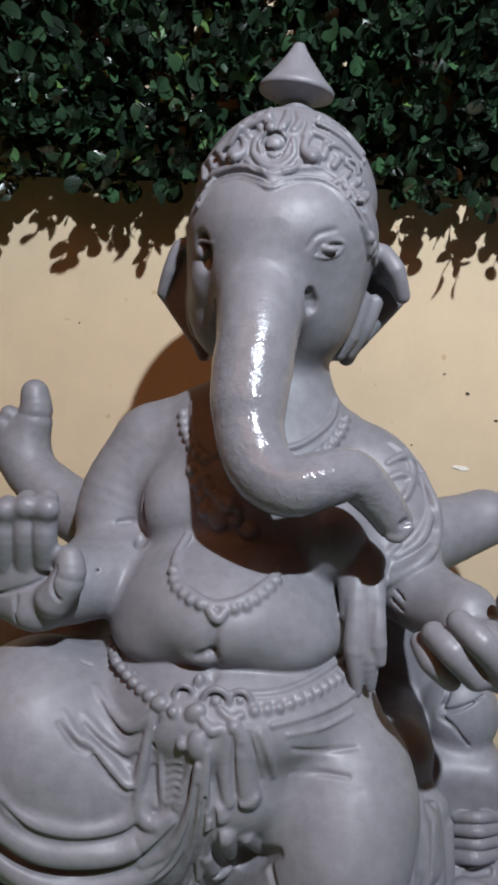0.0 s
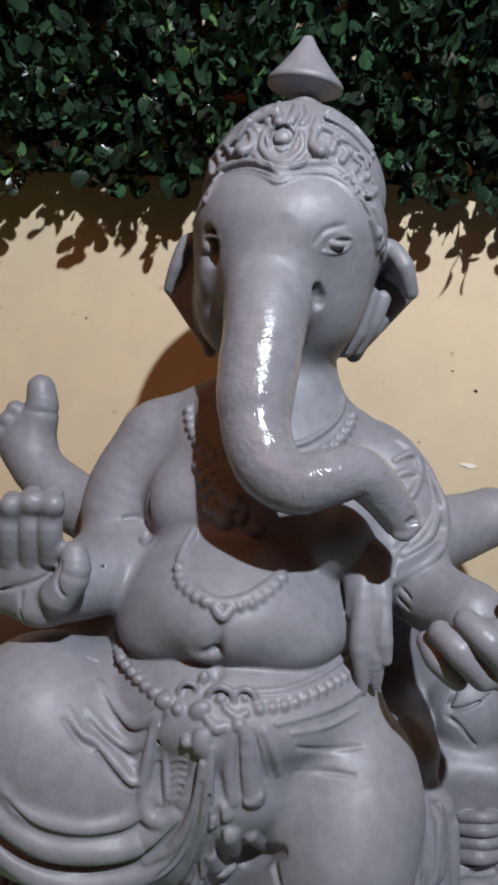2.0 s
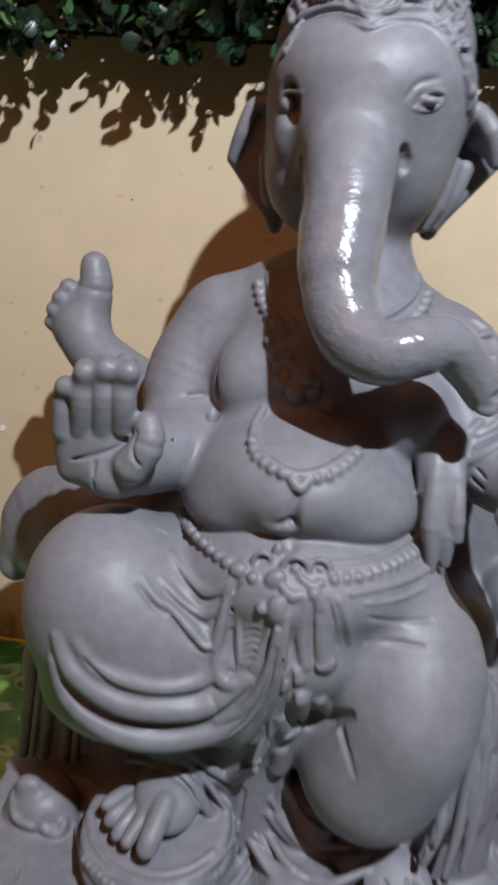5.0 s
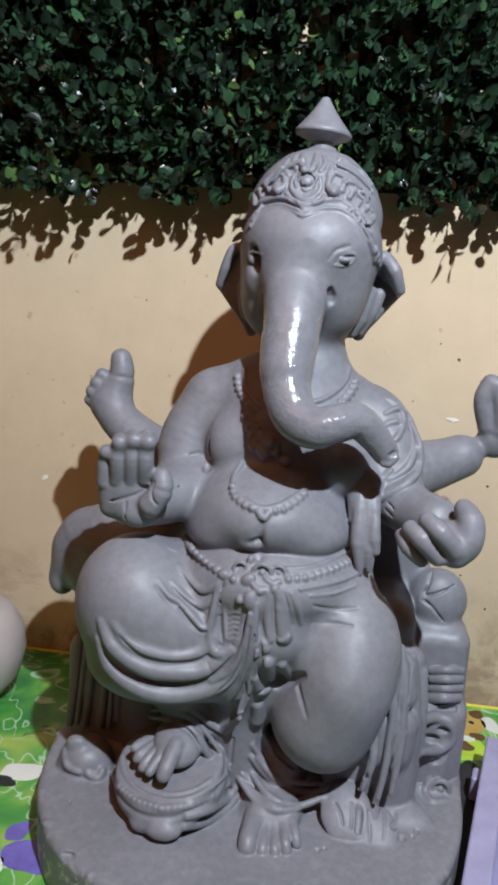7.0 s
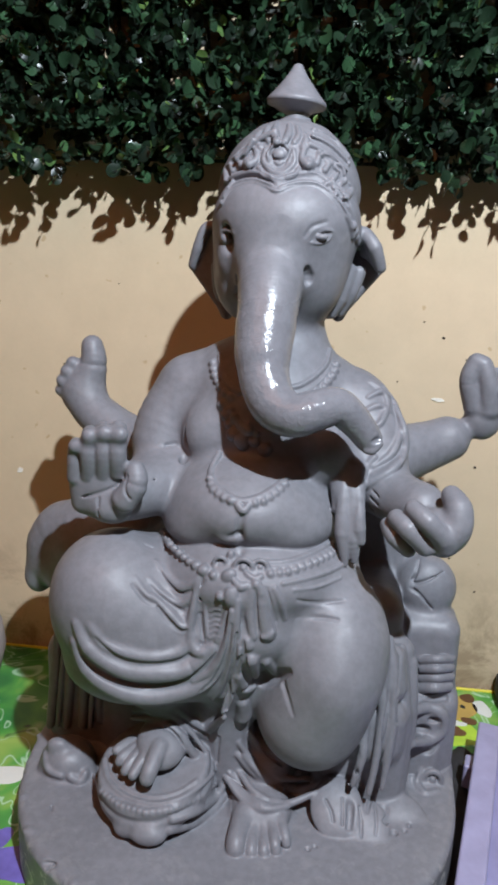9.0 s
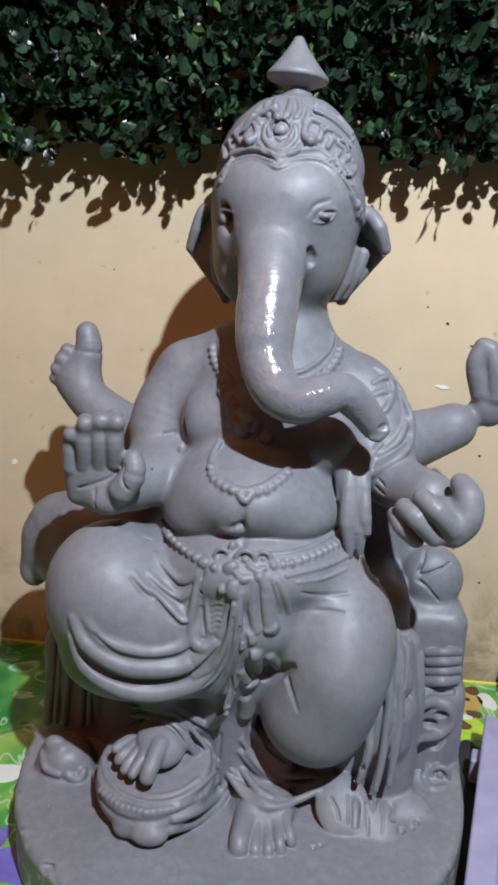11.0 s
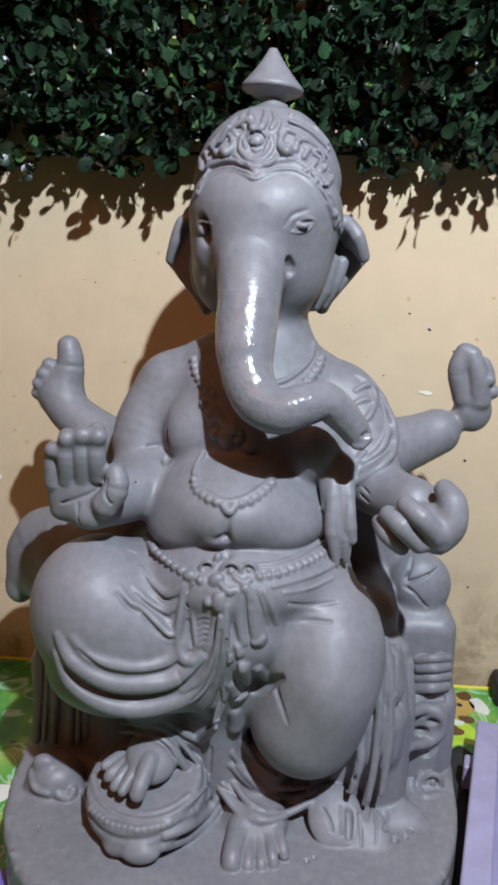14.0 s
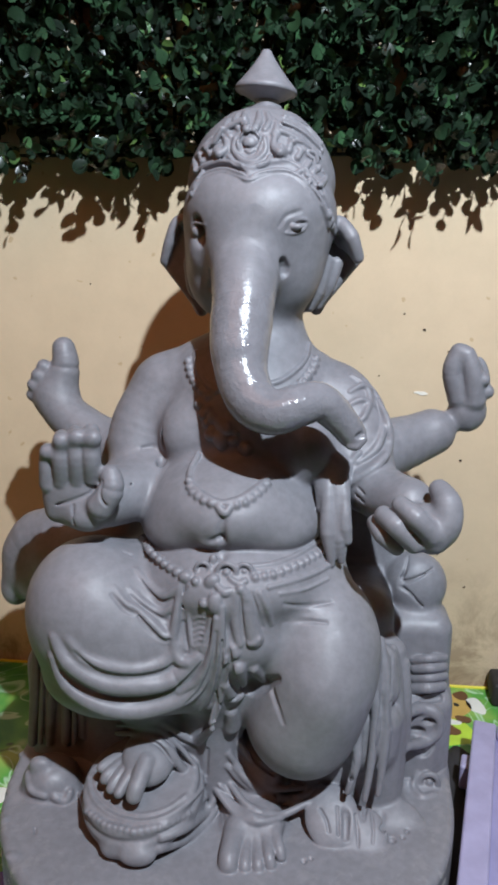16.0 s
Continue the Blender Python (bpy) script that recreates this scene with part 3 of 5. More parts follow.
clay.rope([(-0.0426, -0.2845, 0.7066), (-0.0463, -0.2753, 0.7168), (-0.0395, -0.2841, 0.7218)], [.0032, .0028, .0018], k=.0007)
clay.rope([(-0.0491, -0.2845, 0.6996), (-0.0526, -0.2685, 0.7113), (-0.0467, -0.2792, 0.7145)], [.0032, .0028, .0018], k=.0007)
clay.rope([(0.0466, -0.2973, 0.7079), (0.0497, -0.293, 0.7149), (0.0449, -0.294, 0.7185)], [.0032, .0028, .0018], k=.0007)
clay.rope([(0.0545, -0.2948, 0.7003), (0.0588, -0.2874, 0.7084), (0.054, -0.2904, 0.7127)], [.0032, .0028, .0018], k=.0007)
clay.rope([(0.0614, -0.2908, 0.6967), (0.0669, -0.2809, 0.7029), (0.063, -0.2825, 0.7102)], [.0032, .0028, .0018], k=.0007)
clay.rope([(0.0687, -0.3041, 0.6833), (0.0734, -0.2743, 0.6935), (0.0701, -0.2779, 0.6995)], [.0032, .0028, .0018], k=.0007)
clay.rope([(0.0335, -0.2867, 0.7397), (0.0517, -0.2805, 0.7322), (0.0686, -0.271, 0.7185)], .0030, k=.0007)
clay.rope([(0.0307, -0.2959, 0.7315), (0.0486, -0.2894, 0.7241), (0.0662, -0.2793, 0.7107)], .0028, k=.0007)
clay.rope([(0.0337, -0.2774, 0.747), (0.0515, -0.2703, 0.7407), (0.068, -0.2641, 0.7259)], .0028, k=.0007)
clay.rope([(-0.0024, -0.2947, 0.7422), (-0.0212, -0.2918, 0.7333), (-0.0389, -0.2878, 0.718)], .0028, k=.0007)
clay.beads([(0.0761, -0.303, 0.6603), (0.0803, -0.286, 0.6495), (0.0837, -0.2323, 0.6398)], .0042, .0085)
clay.rope([(0.0484, -0.3062, 0.6945), (0.0546, -0.3042, 0.6974), (0.0567, -0.3062, 0.6918)], .0022, k=.0008)
clay.rope([(0.0589, -0.3076, 0.686), (0.0652, -0.2957, 0.6907), (0.0671, -0.3066, 0.683)], .0022, k=.0008)
clay.rope([(0.0424, -0.297, 0.7222), (0.0496, -0.2915, 0.7211), (0.0528, -0.2915, 0.7152)], .0024, k=.0008)
clay.rope([(0.0582, -0.2865, 0.716), (0.063, -0.284, 0.7138), (0.0652, -0.283, 0.7069)], .0024, k=.0008)
clay.rope([(-0.0158, -0.3025, 0.7086), (-0.0111, -0.3108, 0.7017), (-0.0027, -0.3172, 0.6986)], .0022, k=.0008)
clay.rope([(0.0228, -0.3063, 0.708), (0.0192, -0.3142, 0.7011), (0.0127, -0.3172, 0.6986)], .0022, k=.0008)
clay.rope([(-0.0315, -0.2909, 0.7206), (-0.0281, -0.2924, 0.7258), (-0.0232, -0.2934, 0.7345)], .0024, k=.0008)
clay.rope([(-0.0438, -0.304, 0.689), (-0.0419, -0.2893, 0.6969)], .0022, k=.0008)
clay.rope([(-0.0024, -0.305, 0.7135), (-0.0034, -0.3045, 0.7236), (0.0033, -0.3045, 0.7283), (0.0102, -0.305, 0.7235), (0.0096, -0.3054, 0.7134), (0.0035, -0.3064, 0.7096)], .0013, k=.0006, cut=True, closed=True)
clay.rope([(0, -0.235, 0.763), (0.014, -0.245, 0.764), (0.025, -0.235, 0.763)], .0040, k=.003)
# eyes, tusk socket, cheek lines
clay.ball((-0.0436, -0.3088, 0.6426), (.011, .007, .013), k=.006, cut=True)
clay.ball((-0.0449, -0.3009, 0.6431), (.006, .005, .006), k=.001)
clay.rope([(-0.0523, -0.2975, 0.6433), (-0.0458, -0.3048, 0.6503), (-0.0343, -0.3191, 0.6471)], [.0012, .0020, .0012], k=.001)
# chain at the neck
clay.rope([(0.0195, -0.3271, 0.5023), (0.0354, -0.3206, 0.505), (0.0505, -0.3051, 0.5142), (0.0598, -0.2876, 0.5243), (0.0623, -0.267, 0.536)], .0026, k=.0007)
clay.beads([(0.0277, -0.3301, 0.4902), (0.0441, -0.3216, 0.4933), (0.0583, -0.3067, 0.5024), (0.0684, -0.2892, 0.5149), (0.0701, -0.2776, 0.5233)], .0044, .0092)
clay.rope([(0.0241, -0.3276, 0.4973), (0.041, -0.3201, 0.4998), (0.0552, -0.3057, 0.5085), (0.0646, -0.2856, 0.5219)], .0016, k=.001)
clay.beads([(-0.058, -0.2888, 0.5219), (-0.0534, -0.3031, 0.5098), (-0.0444, -0.3169, 0.4993), (-0.0345, -0.3247, 0.4918), (-0.0251, -0.3306, 0.4872)], .0044, .0088)
clay.rope([(-0.0499, -0.2892, 0.5277), (-0.045, -0.3065, 0.5133), (-0.0364, -0.3193, 0.5027), (-0.0239, -0.3281, 0.4949)], .0030, k=.0007)
clay.beads([(-0.0443, -0.3238, 0.4851), (-0.0278, -0.3331, 0.4711), (-0.0136, -0.3379, 0.4586)], .0050, .010)
clay.ball((-0.0136, -0.3379, 0.4616), .008, k=.003)
clay.beads([(-0.0386, -0.3311, 0.4758), (-0.0322, -0.3335, 0.4637), (-0.0207, -0.3374, 0.454), (-0.0096, -0.3384, 0.4493)], .0042, .0085)
clay.beads([(-0.0326, -0.3306, 0.4812), (-0.0227, -0.3369, 0.4689), (-0.0109, -0.3447, 0.4611), (-0.0011, -0.3389, 0.4569)], .0036, .0075)
clay.ball((-0.0174, -0.3398, 0.4511), (.008, .006, .010), k=.001)
clay.ball((-0.0055, -0.3394, 0.451), .006, k=.001)
clay.ball((-0.0284, -0.336, 0.4547), .006, k=.001)
clay.ball((0.0054, -0.3394, 0.4431), .007, k=.001)
# chain on the belly
clay.rope([(-0.0408, -0.3364, 0.4344), (-0.0447, -0.3569, 0.4227), (-0.0386, -0.3762, 0.4146), (-0.024, -0.3898, 0.4088), (-0.0093, -0.3942, 0.4055), (0.0083, -0.3878, 0.4095), (0.0224, -0.371, 0.4163), (0.0288, -0.3581, 0.4207)], .0034, k=.001)
clay.beads([(-0.0448, -0.3673, 0.4205), (-0.0403, -0.3804, 0.4117), (-0.0279, -0.3911, 0.4068), (-0.0158, -0.3964, 0.4048)], .0040, .0078)
clay.beads([(-0.0009, -0.3955, 0.4038), (0.0116, -0.3901, 0.4061), (0.0228, -0.3775, 0.4122), (0.03, -0.3638, 0.418)], .0040, .0080)
clay.rope([(-0.013, -0.3968, 0.4032), (-0.0073, -0.399, 0.3982), (-0.0023, -0.3955, 0.4038)], [.0035, .0045, .0035], k=.0007)
# belly creases and navel
clay.rope([(-0.0084, -0.4016, 0.3923), (-0.0093, -0.4022, 0.3834), (-0.009, -0.3961, 0.3668), (-0.009, -0.3962, 0.3546)], [.0010, .0022, .0028, .0015], k=.006, cut=True)
clay.rope([(-0.0231, -0.3955, 0.3679), (-0.0144, -0.3995, 0.3736), (-0.0094, -0.396, 0.3753)], [.0015, .0026, .0020], k=.004, cut=True)
clay.rope([(-0.0062, -0.397, 0.3747), (0.0038, -0.3979, 0.372)], [.0020, .0010], k=.004, cut=True)
clay.ball((-0.018, -0.3933, 0.3684), (.010, .004, .004), k=.006)
# belt
clay.rope([(-0.135, -0.2049, 0.3087), (-0.0905, -0.3513, 0.3451), (-0.0686, -0.3829, 0.343), (-0.0482, -0.4001, 0.3423)], .0030, k=.0007)
clay.beads([(-0.0991, -0.3286, 0.346), (-0.0809, -0.3735, 0.3489), (-0.063, -0.391, 0.3438), (-0.0485, -0.4022, 0.3402)], .0040, .0086)
clay.rope([(0.0163, -0.4011, 0.3495), (0.0349, -0.394, 0.3495), (0.0514, -0.3804, 0.3508), (0.0673, -0.3593, 0.3526), (0.0779, -0.3378, 0.3531)], .0026, k=.0007)
clay.rope([(0.018, -0.4051, 0.3462), (0.0377, -0.3962, 0.3464), (0.0546, -0.3817, 0.3481), (0.0707, -0.361, 0.349), (0.0814, -0.3387, 0.35)], .0018, k=.001)
clay.beads([(0.0173, -0.4094, 0.3421), (0.0386, -0.4002, 0.3427), (0.0602, -0.3807, 0.3449), (0.076, -0.3582, 0.346), (0.0859, -0.3378, 0.3466)], .0040, .0084)
clay.rope([(0.0333, -0.4091, 0.3342), (0.0531, -0.3963, 0.3351), (0.0733, -0.3769, 0.3352), (0.0897, -0.3539, 0.3355)], .0026, k=.001)
clay.rope([(0.0436, -0.407, 0.3276), (0.0658, -0.3906, 0.3257), (0.0867, -0.3685, 0.3269)], .0018, k=.001)
clay.ring((-0.0262, -0.4045, 0.3469), .0062, .0020)
clay.ring((-0.004, -0.4076, 0.3459), .0085, .0024)
clay.ball((-0.004, -0.4076, 0.3459), .0042, k=.001)
clay.ring((0.0113, -0.4054, 0.347), .0066, .0022)
clay.ball((0.0113, -0.4054, 0.347), .0030, k=.001)
clay.ball((-0.0165, -0.4133, 0.3389), (.0065, .005, .008), (0, 45, 0), k=.001)
clay.ball((-0.0172, -0.3987, 0.3525), (.004, .004, .007), k=.001)
clay.ball((-0.0408, -0.4058, 0.3391), (.007, .006, .006), k=.001)
clay.beads([(-0.0353, -0.4103, 0.3378), (-0.0255, -0.413, 0.3374)], .0042, .0085)
clay.rope([(-0.0108, -0.4166, 0.3361), (-0.0046, -0.4187, 0.3318), (0.0015, -0.4172, 0.3337)], [.0030, .0045, .0030], k=.001)
clay.rope([(-0.0005, -0.4115, 0.3423), (0.0064, -0.4139, 0.3388), (0.0132, -0.4118, 0.3405)], .0026, k=.001)
clay.ball((0.0092, -0.416, 0.3345), .0050, k=.001)
# foot on the cushion
clay.rope([(-0.082, -0.405, 0.144), (-0.086, -0.425, 0.135), (-0.088, -0.431, 0.128)], [.0095, .0082, .0078], k=.002)
clay.rope([(-0.092, -0.405, 0.14), (-0.101, -0.42, 0.129), (-0.104, -0.426, 0.125)], [.0070, .0058, .0050], k=.0015)
clay.rope([(-0.1, -0.4, 0.136), (-0.11, -0.415, 0.13), (-0.113, -0.421, 0.125)], [.0068, .0056, .0048], k=.0015)
clay.rope([(-0.107, -0.395, 0.135), (-0.118, -0.41, 0.133), (-0.121, -0.415, 0.129)], [.0064, .0054, .0046], k=.0015)
clay.rope([(-0.113, -0.39, 0.137), (-0.123, -0.402, 0.137), (-0.127, -0.407, 0.135)], [.0060, .0050, .0043], k=.0015)
# standing foot
clay.rope([(0.005, -0.405, 0.072), (0.002, -0.432, 0.071), (0.002, -0.44, 0.066)], [.0115, .0098, .0092], k=.002)
clay.rope([(0.016, -0.405, 0.068), (0.017, -0.434, 0.068), (0.018, -0.441, 0.061)], [.0078, .0064, .0060], k=.0015)
clay.rope([(0.026, -0.402, 0.067), (0.029, -0.432, 0.068), (0.03, -0.439, 0.063)], [.0076, .0062, .0058], k=.0015)
clay.rope([(0.035, -0.4, 0.07), (0.039, -0.428, 0.072), (0.041, -0.435, 0.066)], [.0072, .0058, .0054], k=.0015)
clay.rope([(0.041, -0.395, 0.073), (0.048, -0.42, 0.074), (0.051, -0.427, 0.068)], [.0068, .0056, .0050], k=.0015)
clay.ball((0.023, -0.385, 0.069), (.030, .028, .022), k=.01)
clay.rope([(-0.017, -0.3737, 0.0918), (0.0042, -0.388, 0.0857), (0.0284, -0.4007, 0.0858), (0.0531, -0.3709, 0.0663)], .0042, k=.002)
clay.rope([(-0.0145, -0.3743, 0.0993), (0.0051, -0.3792, 0.0866), (0.0295, -0.3951, 0.0887), (0.0525, -0.3608, 0.0657)], .0026, k=.0015)
clay.rope([(-0.0059, -0.3716, 0.1348), (0.0123, -0.369, 0.1097), (0.0415, -0.3648, 0.0925), (0.0732, -0.3533, 0.0869)], [.0030, .0035, .0035, .0025], k=.003)
clay.rope([(-0.0068, -0.3715, 0.1201), (0.013, -0.3721, 0.0989), (0.0417, -0.3699, 0.0829)], [.0030, .0035, .0025], k=.003)
# cushion rims and tassels
clay.rope([(-0.1444, -0.3926, 0.112), (-0.1331, -0.4146, 0.1074), (-0.1103, -0.4313, 0.1048), (-0.0812, -0.4382, 0.1058), (-0.0562, -0.4327, 0.1098), (-0.0374, -0.4153, 0.1129), (-0.0292, -0.3913, 0.1092)], .0020, k=.002)
clay.rope([(-0.1393, -0.3898, 0.1138), (-0.1292, -0.4093, 0.109), (-0.1083, -0.4244, 0.1064), (-0.0817, -0.4315, 0.1075), (-0.0582, -0.4261, 0.1115), (-0.0421, -0.413, 0.1166)], .0018, k=.002)
clay.beads([(-0.1646, -0.3621, 0.0663), (-0.1355, -0.4257, 0.1017), (-0.1139, -0.4401, 0.101), (-0.0849, -0.4468, 0.1021), (-0.0599, -0.4402, 0.1036), (-0.0394, -0.4207, 0.1031), (-0.0284, -0.3757, 0.0864)], .0034, .0062)
clay.rope([(-0.0597, -0.4421, 0.0939), (-0.0409, -0.4266, 0.0922), (-0.0284, -0.3851, 0.0741), (-0.0193, -0.3735, 0.0831)], [.0040, .0045, .0045, .0035], k=.003)
clay.rope([(-0.0621, -0.4427, 0.0831), (-0.0455, -0.418, 0.0711), (-0.0292, -0.3915, 0.066), (-0.0178, -0.3743, 0.0734)], [.0050, .0055, .0050, .0035], k=.003)
clay.ball((-0.2084, -0.3583, 0.0948), (.012, .008, .010), k=.005)
clay.rope([(-0.2222, -0.3598, 0.0874), (-0.2132, -0.3742, 0.0777), (-0.1975, -0.3778, 0.0737)], [.003, .004, .003], k=.003)
clay.rope([(-0.1878, -0.3755, 0.0721), (-0.1771, -0.3741, 0.0672), (-0.1733, -0.3683, 0.0744)], [.004, .005, .004], k=.003)
# hand creases
clay.rope([(-0.1726, -0.3821, 0.3937), (-0.1519, -0.3908, 0.4002), (-0.1311, -0.3884, 0.4091), (-0.1241, -0.3873, 0.4184)], [.0008, .0014, .0014, .0008], k=.002, cut=True)
clay.rope([(-0.1468, -0.3917, 0.3974), (-0.1465, -0.3916, 0.3788)], [.0012, .0008], k=.002, cut=True)
clay.rope([(-0.1168, -0.3977, 0.423), (-0.1182, -0.4018, 0.4117), (-0.1131, -0.4021, 0.4023)], .0012, k=.002, cut=True)
clay.rope([(-0.0987, -0.3915, 0.4142), (-0.1027, -0.3457, 0.4072)], .0010, k=.001, cut=True)
clay.rope([(-0.1061, -0.3604, 0.3968), (-0.0986, -0.3443, 0.4004)], .0010, k=.001, cut=True)
clay.rope([(-0.1036, -0.3571, 0.3885), (-0.096, -0.3429, 0.3921)], .0010, k=.001, cut=True)
clay.rope([(-0.101, -0.308, 0.4323), (-0.0924, -0.305, 0.4337)], .0014, k=.003, cut=True)
clay.rope([(-0.1023, -0.3157, 0.4234), (-0.0913, -0.3071, 0.4252)], .0014, k=.003, cut=True)
# sleeve and shawl folds
clay.rope([(0.1053, -0.2819, 0.5069), (0.1159, -0.2835, 0.4997), (0.1234, -0.2896, 0.4871), (0.1177, -0.3085, 0.4709), (0.1074, -0.3139, 0.4642)], [.0020, .0035, .0040, .0035, .0020], k=.0018)
clay.rope([(0.1038, -0.2959, 0.4929), (0.1166, -0.287, 0.498), (0.1266, -0.2787, 0.4913)], [.0020, .0032, .0020], k=.0018)
clay.rope([(0.1018, -0.3044, 0.4806), (0.1148, -0.2985, 0.4854), (0.1278, -0.2941, 0.4793)], [.0020, .0035, .0020], k=.0018)
clay.rope([(0.1182, -0.2745, 0.5027), (0.1326, -0.2774, 0.4829), (0.1375, -0.2978, 0.4636), (0.13, -0.3199, 0.4429), (0.1129, -0.3297, 0.4301)], [.0020, .0040, .0048, .0045, .0025], k=.0018)
clay.rope([(0.1313, -0.2804, 0.4856), (0.1414, -0.3008, 0.4642), (0.1428, -0.3069, 0.4429), (0.1323, -0.3273, 0.431), (0.109, -0.3345, 0.4194)], [.0020, .0042, .0052, .0055, .0035], k=.0018)
clay.rope([(0.141, -0.3219, 0.4383), (0.1275, -0.335, 0.427), (0.1089, -0.3369, 0.4146), (0.0959, -0.3278, 0.4033)], [.0035, .0048, .0048, .0030], k=.002)
clay.rope([(0.1127, -0.3258, 0.4382), (0.0983, -0.3292, 0.4189), (0.0931, -0.3226, 0.3972)], [.0035, .0050, .0040], k=.0018)
clay.rope([(-0.075, -0.312, 0.46), (-0.079, -0.318, 0.429), (-0.086, -0.325, 0.39)], [.003, .004, .005], k=.004, cut=True)
clay.rope([(0.113, -0.3417, 0.4085), (0.1189, -0.3469, 0.4047)], .0012, k=.001, cut=True)
clay.rope([(0.1116, -0.3403, 0.4011), (0.1185, -0.3469, 0.3968)], .0012, k=.001, cut=True)
clay.rope([(0.1108, -0.3374, 0.3923), (0.1187, -0.3388, 0.3863)], .0012, k=.001, cut=True)
# bolster end, back cushion strips, scroll
clay.rope([(0.1681, -0.2664, 0.2805), (0.1842, -0.2688, 0.2875), (0.2029, -0.2603, 0.2961)], [.0030, .0016, .0010], k=.002, cut=True)
clay.rope([(0.1681, -0.266, 0.277), (0.1794, -0.272, 0.2709), (0.1929, -0.2695, 0.2559)], [.0030, .0016, .0010], k=.002, cut=True)
clay.rope([(0.1686, -0.2627, 0.2789), (0.1736, -0.2627, 0.2938), (0.1776, -0.2517, 0.3043)], [.0030, .0016, .0010], k=.002, cut=True)
clay.ball((0.1694, -0.2615, 0.276), (.006, .005, .008), k=.003)
clay.rope([(0.186, -0.285, 0.2), (0.201, -0.292, 0.207), (0.218, -0.28, 0.202)], .0048, k=.0015)
clay.rope([(0.187, -0.288, 0.191), (0.201, -0.295, 0.197), (0.218, -0.283, 0.193)], .0050, k=.0015)
clay.rope([(0.187, -0.288, 0.18), (0.202, -0.295, 0.186), (0.219, -0.283, 0.182)], .0050, k=.0015)
clay.rope([(0.187, -0.29, 0.169), (0.201, -0.297, 0.175), (0.217, -0.285, 0.171)], .0060, k=.002)
clay.rope([(0.1807, -0.3167, 0.1702), (0.1972, -0.2983, 0.1605), (0.2147, -0.2905, 0.1597)], .0040, k=.002, cut=True)
clay.rope([(0.1747, -0.3222, 0.1585), (0.1926, -0.3056, 0.1552), (0.2084, -0.305, 0.1495), (0.2125, -0.3033, 0.1296), (0.1986, -0.3096, 0.1179), (0.1768, -0.3334, 0.1288)], [.0050, .0065, .0070, .0070, .0060, .0045], k=.003)
clay.ball((0.1903, -0.3094, 0.1307), (.008, .007, .005), k=.003, cut=True)
clay.ball((0.2018, -0.3093, 0.1425), (.007, .006, .004), k=.002, cut=True)
clay.rope([(0.1757, -0.3366, 0.1202), (0.1965, -0.3099, 0.1019), (0.2097, -0.3062, 0.1117)], [.0030, .0035, .0020], k=.003, cut=True)
clay.ring((0.2059, -0.3121, 0.071), .0095, .0034)
clay.ball((0.2059, -0.3121, 0.071), .0042, k=.002)
clay.rope([(0.1934, -0.3095, 0.0798), (0.1889, -0.3168, 0.0674), (0.1964, -0.3281, 0.0649), (0.2102, -0.3231, 0.0649)], [.0025, .0035, .0035, .0020], k=.003)
# spreading hem on the base
clay.ball((0.099, -0.385, 0.081), (.027, .008, .030), (-52, 0, 0), k=.003)
clay.ball((0.128, -0.392, 0.069), (.026, .008, .026), (-56, 0, 0), k=.003)
clay.ball((0.163, -0.368, 0.062), (.030, .009, .026), (-56, 0, 0), k=.004)
clay.rope([(0.0874, -0.3856, 0.0888), (0.0935, -0.3934, 0.0831), (0.0959, -0.4006, 0.0769)], .0013, k=.001, cut=True)
clay.rope([(0.1042, -0.3835, 0.0916), (0.1048, -0.3934, 0.0841), (0.1053, -0.4016, 0.0751)], .0013, k=.001, cut=True)
clay.rope([(0.1221, -0.385, 0.0851), (0.1241, -0.3961, 0.0756), (0.1241, -0.4056, 0.0676)], .0013, k=.001, cut=True)
clay.rope([(0.138, -0.375, 0.0843), (0.1396, -0.3926, 0.0769), (0.1386, -0.4029, 0.0698)], .0013, k=.001, cut=True)
clay.rope([(0.1094, -0.3873, 0.1118), (0.1125, -0.388, 0.0867), (0.112, -0.4021, 0.0728)], [.0030, .0040, .0030], k=.003, cut=True)
clay.rope([(0.1447, -0.3675, 0.0984), (0.1497, -0.3691, 0.0737), (0.1482, -0.3924, 0.074)], [.0030, .0040, .0030], k=.003, cut=True)
clay.ball((0.158, -0.3915, 0.065), .0040, k=.002, cut=True)
clay.ball((0.1691, -0.3871, 0.0648), .0025, k=.002, cut=True)
clay.ball((0.1743, -0.3796, 0.065), .0022, k=.002, cut=True)
clay.ball((0.0721, -0.4262, 0.0645), .0025, k=.002, cut=True)
clay.ball((0.0787, -0.4223, 0.0644), .0020, k=.002, cut=True)
clay.rope([(-0.1945, -0.4119, 0.0644), (-0.1917, -0.4181, 0.0646)], .0012, k=.001, cut=True)
# chipped rim of the base
for i, a in enumerate(np.arange(180, 300, 4.5)): clay.ball((-.012 + .239 * math.copysign(abs(math.cos(radians(a))) ** .8, math.cos(radians(a))), -.27 - .250 * abs(math.sin(radians(a))) ** .8, .058 + .006 * math.sin(i * 2.3)), (.005 + .002 * math.sin(i * 1.7), .004, .002), k=.004, cut=i % 4 == 0)
# trunk of the elephant head
clay.rope([(-0.037, -0.3007, 0.6063), (-0.0367, -0.2918, 0.5828)], [.0025, .0030], k=.003, cut=True)
